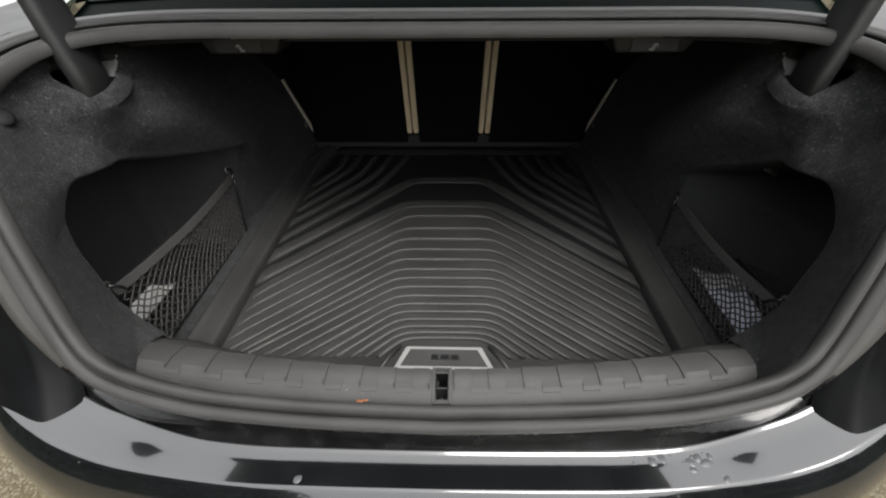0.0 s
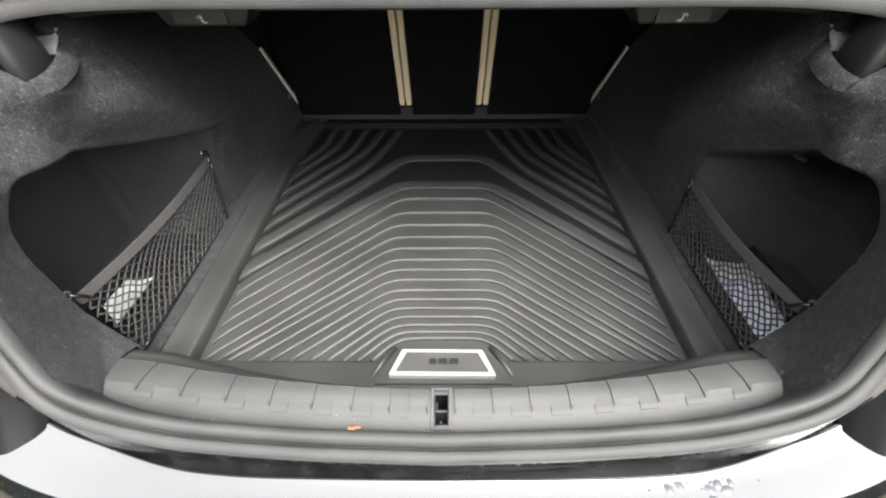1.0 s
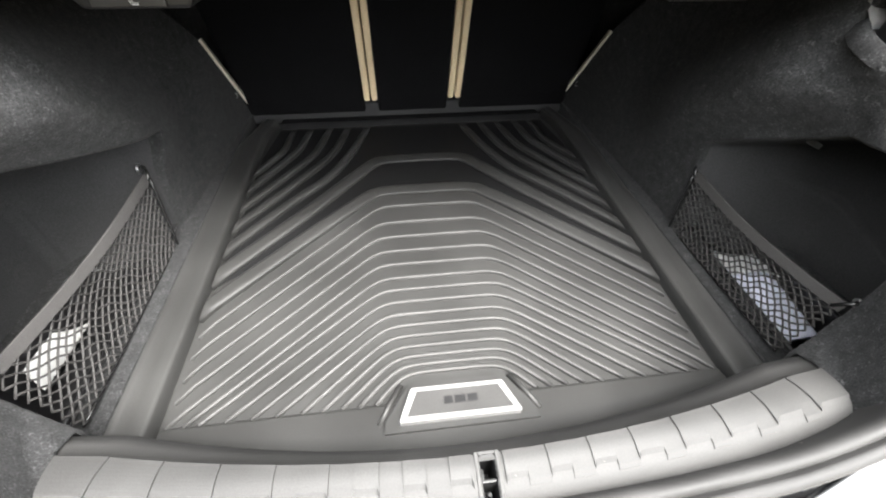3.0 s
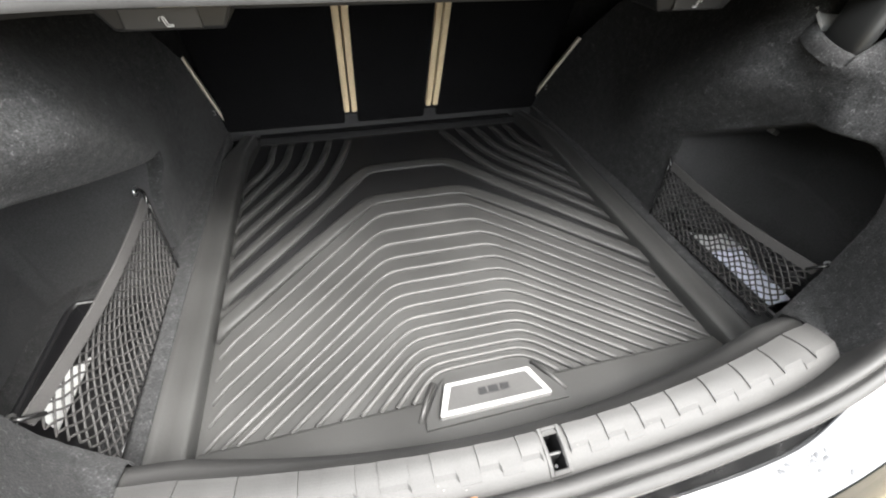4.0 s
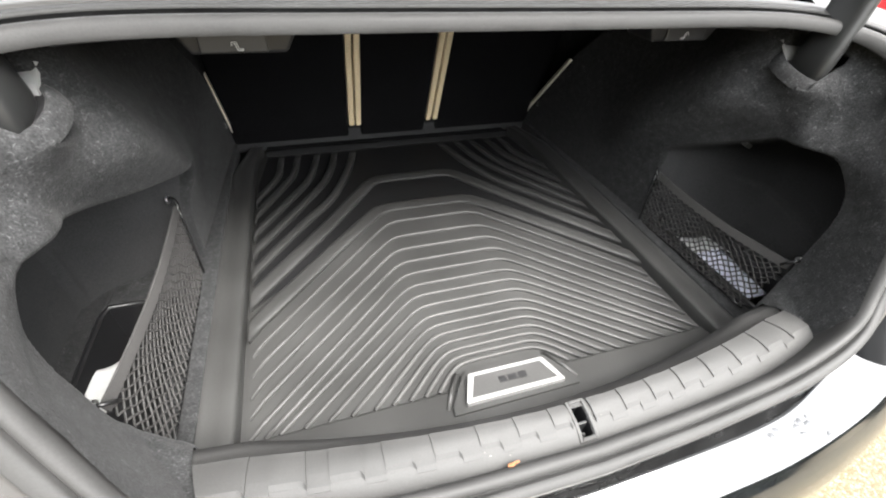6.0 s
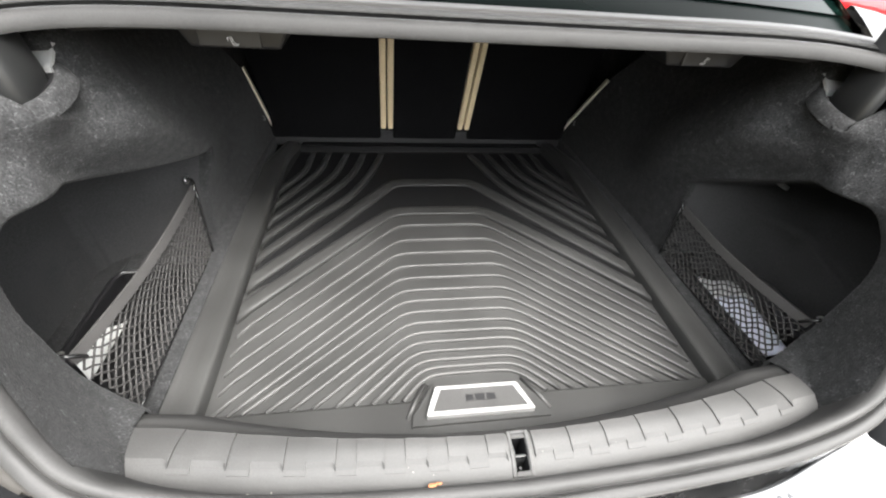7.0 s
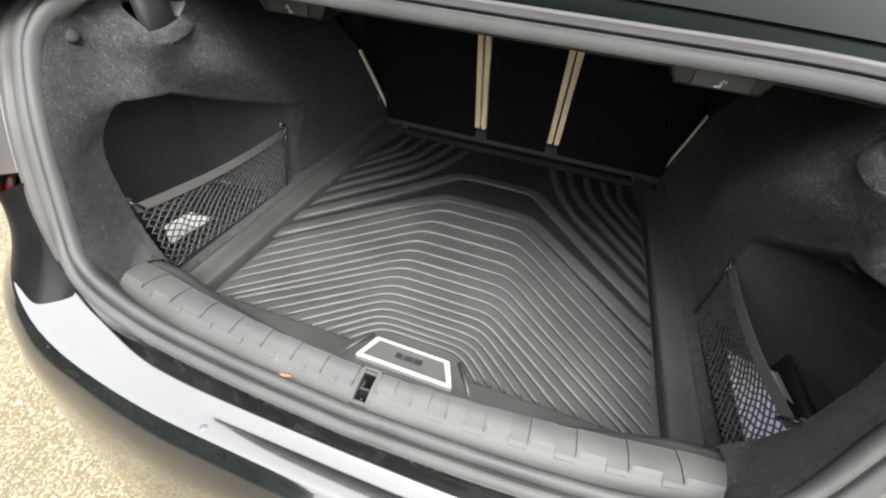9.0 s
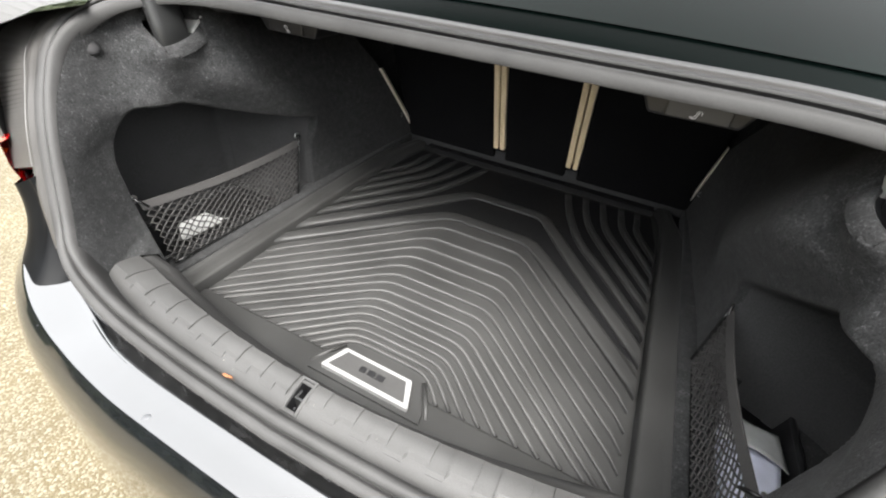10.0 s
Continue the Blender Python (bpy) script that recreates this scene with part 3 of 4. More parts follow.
def build_boot_floor():
    bm = bmesh.new()
    box(bm, -.50, .50, -.10, .98, .515, .530)
    part("boot_floor", bm, CARPET_DARK, car)
    for s in (-1, 1):
        bm = bmesh.new()
        y1 = .47 if s < 0 else .40
        for x0, x1, ya, yb in ((.498, .506, -.06, y1), (.624, .70, -.06, y1), (.500, .624, .318, y1), (.500, .622, -.06, -.03)):
            box(bm, min(s * x0, s * x1), max(s * x0, s * x1), ya, yb, .50, .571, .004)
        part("pocket_floor", bm, CARPET, car, "felt floor of the side pocket")
        bm = bmesh.new()
        box(bm, min(s * .455, s * .502), max(s * .455, s * .502), -.06, .93, .515, .568, .006)
        part("floor_edge", bm, CARPET, car)


build_boot_floor()

for s in (-1, 1):
    bm = bmesh.new()
    bmesh.ops.create_uvsphere(bm, u_segments=14, v_segments=8, radius=.0125)
    bmesh.ops.transform(bm, matrix=pose(s * .539, .066, .955, 20, s * -50, 0) @ Matrix.Diagonal((1, 1, .3, 1)), verts=bm.verts)
    part("lining_clip", bm, RUBBER_DARK, car, "black plastic lining clip", smooth=True)


bm = bmesh.new()
box(bm, -.012, .012, -.006, .006, -.004, .004, .002)
bmesh.ops.transform(bm, matrix=pose(.574, .248, .793, 0, 25, 10), verts=bm.verts)
part("pocket_lamp", bm, FROSTED, car, "small pale lamp lens under the pocket roof")


def build_seat_backs():
    tilt = math.atan2(0.40, 1.0)
    for x0, x1, name in ((-.462, -.137, "seat_back"), (-.100, .100, "seat_back"), (.137, .462, "seat_back")):
        bm = bmesh.new()
        box(bm, x0, x1, 0, .05, 0, .50, .008)
        bmesh.ops.transform(bm, matrix=Matrix.Translation((0, .925, .56)) @ Matrix.Rotation(tilt, 4, "X"), verts=bm.verts)
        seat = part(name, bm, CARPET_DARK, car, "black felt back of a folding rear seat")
        for x in (x0, x1):
            if abs(x) > .4:
                continue
            side = 1 if x == x1 else -1
            bm = bmesh.new()
            box(bm, min(x, x + side * .0165), max(x, x + side * .0165), -.006, .045, .048, .50, .005)
            bmesh.ops.transform(bm, matrix=Matrix.Translation((0, .925, .56)) @ Matrix.Rotation(tilt, 4, "X"), verts=bm.verts)
            part("seat_edge", bm, BEIGE, seat, "beige leather seat edge")
    for s in (-1, 1):
        v, f = [], []
        for k in range(9):
            a = k / 8
            z = .587 + .240 * a
            y = .926 - .936 * (z - .585)
            w = .0003 + .0021 * math.sin(math.pi * (.12 + .80 * a)) ** 1.2
            x = .457 - .017 * a
            v += [(s * (x - w), y, z), (s * (x + w), y + .004, z), (s * (x + w), y + .02, z), (s * (x - w), y + .02, z)]
        f = grid_faces(9, 4, wrap_c=True)
        link_mesh("seat_gap", v, f, PIPING, car, "thin beige sliver of seat side")
        # small bright lashing hook at the back of the wall
        v, f = tube([(s * .466, .86, .657), (s * .456, .856, .655), (s * .4555, .856, .645), (s * .465, .86, .643)], .0013, 6)
        link_mesh("lashing_hook", v, f, BRIGHT_STEEL, car)
    bm = bmesh.new()
    box(bm, -.47, .47, .93, .99, .53, .585, .012)
    # bar in the same raised felt colour as the pocket
    part("rear_crossbar", bm, CARPET_BRIGHTENED, car, "felt covered bar below the seat backs")


build_seat_backs()


def build_shelf():
    # shelf over the boot, its edge under the seal, and unseen closing walls behind the lining that keep light out
    bm = bmesh.new()
    box(bm, -.56, .56, .212, 1.0, 1.0128, 1.022, .003)
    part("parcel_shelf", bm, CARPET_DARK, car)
    bm = bmesh.new()
    box(bm, -.30, .30, .2104, .2125, 1.0140, 1.0168, .0008)
    part("shelf_edge", bm, SHELF_LEATHER, car, "thin beige edge under the shelf seal")
    bm = bmesh.new()
    for q in ((-.74, -.73, .16, 1.07, .42, .97), (.73, .74, .16, 1.07, .42, .97), (-.73, .73, 1.06, 1.07, .42, 1.03), (-.73, .73, -.02, 1.07, .42, .43)):
        box(bm, *q)
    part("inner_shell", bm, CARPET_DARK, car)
    for s in (-1, 1):
        bm = bmesh.new()
        box(bm, -.050, .050, 0, .06, -.013, .018, .004)
        for v in bm.verts:
            v.co.x += math.copysign(max(v.co.z + .013, 0) * .55, v.co.x)
            v.co.y += (v.co.z + .013) * -.15
        bmesh.ops.transform(bm, matrix=Matrix.Translation((s * .305, .249, .999)), verts=bm.verts)
        handle = part("release_handle", bm, PLASTIC_BLACK, car, "black plastic seat release handle")
        bm = bmesh.new()
        box(bm, -.036, .034, -.0035, .004, -.010, .014, .002)
        bmesh.ops.transform(bm, matrix=Matrix.Translation((s * .309, .248, .998)), verts=bm.verts)
        part("lever", bm, PLASTIC_BLACK, handle)
        # printed seat sign: a small back, cushion and arrow
        pieces = [tube([(a, 0, c) for a, c in pts], .00048, 5) for pts in ([(-.0030, .0085), (-.0042, .0070), (-.0010, -.0040), (.0000, -.0050), (.0085, -.0050), (.0090, -.0030), (.0020, -.0026), (-.0010, .0075), (-.0030, .0085)], [(-.0085, .0020), (-.0085, .0060), (-.0060, .0085)])]
        v, f = join(*pieces)
        link_mesh("seat_sign", [(s * .306 - s * q[0] * .66, .2440 + q[1] * .4, .9945 + q[2] * .66) for q in v], f, WHITE_MARK, handle, "white printed seat symbol")


build_shelf()


# ---- sill trim ----
def sill_lines(x):
    """(y, z) of the trim's outer edge, foot line, crest edge and inner foot at x."""
    u = abs(x) / .40
    return ((-.151 + .044 * u * u, .667 + .010 * u ** 3), (-.1205 + .033 * u * u, .6885 - .002 * u ** 3),
            (-.0990 + .056 * u * u, .6905 - .0215 * u ** 3), (-.066 + .054 * u * u, .630 + .019 * u * u))


def sill_bow(x):
    return 0.044 * (abs(x) / .40) ** 2


def sill_spot(x, y, z):
    """A spot of the trim, with the slanted ends."""
    d = y - sill_lines(x)[0][0]
    return (x * (1 + (.80 * d + 1.5 * max(d - .062, 0)) * float(sstep(.362, .394, abs(x)))), y, z)


def sill_top(x, v):
    """(y, z) on the trim's top, v from 0 at the foot line to 1 at the crest edge."""
    (_, _), (fy, fz), (cy, cz), _ = sill_lines(x)
    return fy + (cy - fy) * v, fz + (cz - fz) * v + .0022 * math.sin(math.pi * min(v * 1.05, 1))


def build_sill():
    xs = sorted({round(float(q), 4) for q in np.linspace(-.394, .394, 113)} | {-.0105, .0105})
    verts, cols = [], 0
    for x in xs:
        (oy, oz), (fy, fz), (cy, cz), (dy, dz) = sill_lines(x)
        rows = [(oy, oz - .025), (oy, oz - .003), (oy + .001, oz), (oy + .0035, oz + .0022)]
        rows += [(oy + .0035 + (fy - oy - .0035) * g, oz + .0022 + (fz - oz - .0022) * math.sin(g * math.pi / 2) ** .9) for g in (.25, .5, .75, 1.0)]
        rows += [sill_top(x, g) for g in (.33, .66, .92)]
        rows += [(cy - .0012, cz + .0003), (cy, cz - .0005), (cy + .0007, cz - .0019), (cy + .0018, cz - .0048), (cy + .5 * (dy - cy), cz + .5 * (dz - cz)), (dy, dz), (dy + .006, dz - .05), (dy + .008, .535)]
        cols = len(rows)
        verts += [sill_spot(x, y, z) for y, z in rows]
    faces = []
    for i in range(len(xs) - 1):
        for j in range(cols - 1):
            if abs((xs[i] + xs[i + 1]) / 2) < .0105 and 4 <= j <= 8:
                continue
            a = i * cols + j
            faces.append((a, a + cols, a + cols + 1, a + 1))
    faces += [tuple(range(cols)), tuple(range((len(xs) - 1) * cols, len(xs) * cols))[::-1]]
    sill = link_mesh("sill_trim", verts, faces, PLASTIC_GREY, car, "grey ribbed plastic loading sill trim")
    # crisp crest and cut ends
    last = (len(xs) - 1) * cols
    for e in sill.data.edges:
        a, b = e.vertices
        if max(a, b) < cols or min(a, b) >= last or a % cols == b % cols == 13:
            e.use_edge_sharp = True
    # raised fields with a bowed foot, and narrow sunk strips between them that reach further out
    strips = ((.036, .0575), (.0785, .100), (.123, .145), (.173, .194), (.224, .2455), (.2785, .301), (.336, .3575))
    edges, last = [], .0150
    for a, b in strips:
        edges += [(last, a, True), (a, b, False)]
        last = b
    edges.append((last, .3938, True))
    for s in (-1, 1):
        for a, b, broad in edges:
            v, steps = [], 10
            for k in range(steps + 1):
                g = k / steps
                x = a + .0001 + (b - a - .0002) * g
                foot = .06 if broad else -.20
                # a strip lies flush with its outer neighbour and sunk beside its inner one
                high = .0025 if broad else .0009
                bow = -.16 * max(1 - g / .16, 0) ** 2 if broad else 0
                for r, q in enumerate([foot - .16 + bow, foot + bow] + [.1 * i for i in range(2, 10)] + [.97, 1.0, 1.0]):
                    y, z = sill_top(x, max(q, 0))
                    if q < 0:
                        y, z = y + .028 * q, z - 22 * (.028 * q) ** 2
                    lift = -.0003 if r == 0 else high if r < 11 else (.4 * high, -.0024)[r - 11]
                    y += (0, .0012)[r - 11] if r > 10 else 0
                    v.append(sill_spot(s * x, y, z + lift))
            c = 13
            f = grid_faces(steps + 1, c)
            n0 = len(v)
            v += [(q[0], q[1], q[2] - .004) for q in v[:n0]]
            ring = [k * c for k in range(steps + 1)] + [steps * c + r for r in range(1, c)] + [k * c + c - 1 for k in range(steps - 1, -1, -1)] + list(range(c - 2, 0, -1))
            f += [(ring[i], ring[(i + 1) % len(ring)], ring[(i + 1) % len(ring)] + n0, ring[i] + n0) for i in range(len(ring))]
            link_mesh("pad", v, f, PLASTIC_GREY, sill, smooth=False)
    # latch well, its frame following the trim
    (oy, oz), (fy, fz), (cy, cz), _ = sill_lines(0)
    def top(y):
        return float(np.interp(y, [oy, (oy + fy) / 2, fy, cy], [oz, oz + .0155, fz, cz + .001]))
    def walls(spans, rise, low):
        bm = bmesh.new()
        for x0, x1, y0, y1 in spans:
            ys = np.linspace(y0, y1, 7)
            rings = []
            for y in ys:
                z = top(y) + rise
                rings.append([bm.verts.new(q) for q in ((x0, y, low), (x0, y, z - .0008), (x0 + .0006, y, z), (x1 - .0006, y, z), (x1, y, z - .0008), (x1, y, low))])
            for p, q in zip(rings, rings[1:]):
                for k in range(6):
                    bm.faces.new((p[k], p[(k + 1) % 6], q[(k + 1) % 6], q[k]))
            bm.faces.new(rings[0])
            bm.faces.new(rings[-1][::-1])
        bmesh.ops.recalc_face_normals(bm, faces=bm.faces)
        return bm
    part("latch_frame", walls(((-.0120, -.0080, -.1405, -.0985), (.0080, .0120, -.1405, -.0985), (-.0080, .0080, -.1405, -.1375), (-.0080, .0080, -.1010, -.0985)), .0020, .640), PLASTIC_GREY, sill, "grey plastic frame of the latch slot")
    bm = walls(((-.0079, -.0069, -.1374, -.1011), (.0069, .0079, -.1374, -.1011), (-.0069, .0069, -.1374, -.1364), (-.0069, .0069, -.1021, -.1011)), .0004, .632)
    box(bm, -.0069, .0069, -.1364, -.1021, .632, .640)
    part("latch_well", bm, NEAR_BLACK, sill)
    bm = bmesh.new()
    box(bm, -.0069, .0069, -.1225, -.1195, .655, .6835, .0008)
    box(bm, -.0069, -.0040, -.1195, -.110, .655, .682, .0008)
    part("latch_claw", bm, ARM_PAINT, sill, "dark metal claw inside the latch slot")
    bm = bmesh.new()
    bmesh.ops.create_cone(bm, segments=10, radius1=.0022, radius2=.0018, depth=.022, cap_ends=True, matrix=Matrix.Translation((-.0005, -.1305, .664)))
    part("latch_pin", bm, ARM_PAINT, sill)


build_sill()


# ---- hinge arms, lid, rear window ----
def build_hinges():
    for s in (-1, 1):
        path = smooth_curve([(.545, .215, .895), (.510, .186, .93), (.496, .173, .965), (.499, .171, 1.0), (.505, .172, 1.04), (.511, .176, 1.10), (.511, .190, 1.20), (.50, .24, 1.30)], 6)
        verts = []
        n = len(path)
        for i, p in enumerate(path):
            t = path[min(i + 1, n - 1)] - path[max(i - 1, 0)]
            t /= np.linalg.norm(t)
            b = np.array((1.0, 0, 0))
            b -= t * b.dot(t)
            b /= np.linalg.norm(b)
            c = np.cross(t, b)
            for a in range(16):
                g = 2 * math.pi * a / 16
                ca, sa = math.cos(g), math.sin(g)
                q = p + b * .0125 * math.copysign(abs(ca) ** .5, ca) + c * .0275 * math.copysign(abs(sa) ** .6, sa)
                verts.append((s * q[0], q[1], q[2]))
        link_mesh("hinge_arm", verts, grid_faces(n, 16, wrap_c=True), ARM_PAINT, car, "dark grey curved steel lid hinge arm")
        # felt rolled into a lip round the slanted hole
        mid = np.array((.4995, .183, .962))
        def spot(g, more):
            return mid + np.array(((.0215 + more) * math.cos(g), (.0325 + more) * math.sin(g), .33 * (.0325 + more) * math.sin(g)))
        prof = [(.000, -.012), (-.0002, -.003), (.0008, .0004), (.0030, .0016), (.0060, .0008), (.0095, -.0025), (.0130, -.0080), (.0150, -.0160)]
        angles = np.linspace(0, 2 * math.pi, 41)[:-1]
        verts = []
        for g in angles:
            for a, h in prof:
                q = spot(g, a) + np.array((0, -.3 * h, h))
                verts.append((s * q[0], q[1], q[2]))
        link_mesh("hinge_surround", verts, grid_faces(40, len(prof), wrap_r=True), CARPET, car, "rolled felt edge round the hinge hole")
        # black disc for the darkness inside the hole
        v = [(s * q[0], q[1], q[2] - .004) for q in (spot(g, .0005) for g in angles)]
        link_mesh("hinge_hole", v, [tuple(range(40))], NEAR_BLACK, car, smooth=False)
        # bright plate behind the arm, bent at its foot and top
        verts = []
        for x, c in ((.4835, .003), (.4845, 0), (.506, 0), (.520, 0)):
            for y, z in ((.205, .966), (.2065, .9725), (.2085, .9755), (.222, .9875), (.2245, .9915)):
                verts.append((s * (x + (.002 if z < .974 else 0)), y + c, z - c * .5))
        link_mesh("hinge_bracket", verts, grid_faces(4, 5), BRIGHT_STEEL, car, "bare bright metal hinge bracket", smooth=False)


build_hinges()


def build_lid():
    # the lid stands open: the outer panel upright in front of the window, the rear panel overhead
    sec = [(.320, 1.15), (.350, 1.16), (.385, 1.30), (.395, 1.40), (.380, 1.455), (.33, 1.465), (.20, 1.42), (.08, 1.365), (.03, 1.335), (.022, 1.320), (.030, 1.308), (.08, 1.318), (.20, 1.355), (.29, 1.385), (.335, 1.37), (.335, 1.28)]
    xs = np.linspace(-1, 1, 25)
    verts = []
    for u in xs:
        w = .625
        for y, z in sec:
            k = 1 - .10 * abs(u) ** 4 * (1 if y < .3 else .3)
            verts.append((u * w, .30 + (y - .30) * k, 1.16 + (z - 1.16) * 1.5 * (1 - .05 * abs(u) ** 4)))
    c = len(sec)
    faces = grid_faces(25, c, wrap_c=True) + [tuple(range(c)), tuple(range(24 * c, 25 * c))[::-1]]
    lid = link_mesh("boot_lid", verts, faces, BODY_PAINT, car, "raised black boot lid", smooth=False)
    inner = [(.318, 1.17), (.331, 1.28), (.330, 1.368), (.29, 1.380), (.20, 1.350), (.08, 1.313), (.04, 1.303), (.04, 1.309), (.08, 1.319), (.20, 1.356), (.29, 1.386), (.336, 1.371), (.336, 1.28), (.323, 1.17)]
    verts = [(u * .605, y, 1.16 + (z - 1.16) * 1.5) for u in xs for y, z in inner]
    c = len(inner)
    link_mesh("lid_lining", verts, grid_faces(25, c, wrap_c=True) + [tuple(range(c)), tuple(range(24 * c, 25 * c))[::-1]], LID_INNER, lid, "black felt lid lining", smooth=False)


build_lid()


def build_rear_window():
    def pane(name, y0, y1, mat, lift, w0, w1):
        verts = []
        for i in range(13):
            for j in range(25):
                a, u = i / 12, -1 + j / 12
                y = y0 + (y1 - y0) * a
                w = w0 + (w1 - w0) * a
                verts.append((u * w, y + .10 * u * u * .35, 1.030 + (y - .255) * .50 + lift - .02 * u * u))
        return link_mesh(name, verts, grid_faces(13, 25), mat, car)
    tagged(pane("rear_window", .268, .95, FRIT, .004, .60, .50), "dark green tinted rear window")
    pane("window_glass", .312, .93, GLASS, .007, .60, .49)
    # silver tube drawn for the reflection along the glass edge
    edge = [(u * .605, .2655 + .035 * u * u, 1.0325 + .006 - .02 * u * u) for u in np.linspace(-1, 1, 25)]
    v, f = tube(edge, .0014, 6)
    link_mesh("window_edge", v, f, ALU, car, "thin silver line standing for the glint of the rear window's edge")


build_rear_window()


def build_quarters():
    plan = smooth_curve([(.505, -.100, 0), (.56, -.086, 0), (.62, -.055, 0), (.68, .0, 0), (.735, .09, 0), (.775, .21, 0), (.80, .38, 0), (.815, .60, 0)], 6)
    n = len(plan)
    def skin(z, push, i):
        t = plan[min(i + 1, n - 1)] - plan[max(i - 1, 0)]
        t /= np.linalg.norm(t)
        return plan[i] + np.array((t[1], -t[0], 0)) * push + np.array((0, 0, z))
    for s in (-1, 1):
        rows = [(.60, .022), (.64, .020), (.70, .014), (.76, .006), (.80, .001), (.85, 0), (.90, -.004), (.94, -.014), (.97, -.030), (.99, -.055), (1.005, -.10), (1.012, -.16)]
        verts = []
        for i in range(10, n):
            for z, push in rows:
                q = skin(z, push, i)
                verts.append((s * max(q[0], .48), q[1], q[2] + .03 * float(sstep(.0, .5, q[1])) * (z > .9)))
        link_mesh("rear_quarter", verts, grid_faces(n - 10, len(rows)), BODY_PAINT, car, "black painted rear quarter panel")
        verts, k = [], 0
        for i in range(9, 34):
            for z, push in ((.762, -.004), (.765, .006), (.800, .011), (.838, .008), (.843, -.004)):
                verts.append(skin(z - .012 * i / 34, push, i))
        lamp = link_mesh("tail_lamp", [(s * q[0], q[1], q[2]) for q in verts], grid_faces(25, 5), RED_LENS, car, "glossy red tail lamp")
        verts = []
        for i in range(10, 24):
            for z, push in ((.785, .0085), (.787, .0125), (.816, .0125), (.818, .0085)):
                verts.append(skin(z - .012 * i / 34, push, i))
        link_mesh("indicator", [(s * q[0], q[1], q[2]) for q in verts], grid_faces(14, 4), AMBER, lamp, "amber indicator band")


build_quarters()


def build_front():
    v, f = hull([(.60, .83, 1.01, .22), (1.0, .87, 1.01, .22), (1.8, .89, .99, .22), (2.9, .89, .97, .22), (3.7, .87, .90, .22), (4.2, .78, .80, .26), (4.36, .56, .72, .34)], BODY_SECTION)
    f = [q for q in f if len(q) == 4] + [f[-1]]
    link_mesh("body", v, f, BODY_PAINT, car, "black painted body")
    v, f = hull([(.955, .74, 1.382, 1.0), (1.8, .77, 1.43, .96), (2.5, .76, 1.37, .95), (3.2, .70, .99, .94)], CABIN_SECTION)
    f = [q for q in f if len(q) == 4]
    link_mesh("cabin", v, f, FRIT, car, "dark glazed cabin")
    for s in (-1, 1):
        rows = [((.60, .30, 1.028), (.66, .29, 1.010), (.72, .32, 1.0)), ((.585, .50, 1.135), (.68, .50, 1.06), (.78, .52, 1.0)), ((.55, .75, 1.27), (.69, .75, 1.14), (.80, .76, 1.0)), ((.505, .955, 1.382), (.665, .955, 1.24), (.82, .96, 1.0))]
        link_mesh("pillar", [(s * q[0], q[1], q[2]) for r in rows for q in r], grid_faces(4, 3), BODY_PAINT, car, "black rear roof pillar")
        for y in (.86, 3.62):
            wheel(car, s * .80, y, s)


build_front()


# ---- cargo mat ----
MAT_Z = 0.540


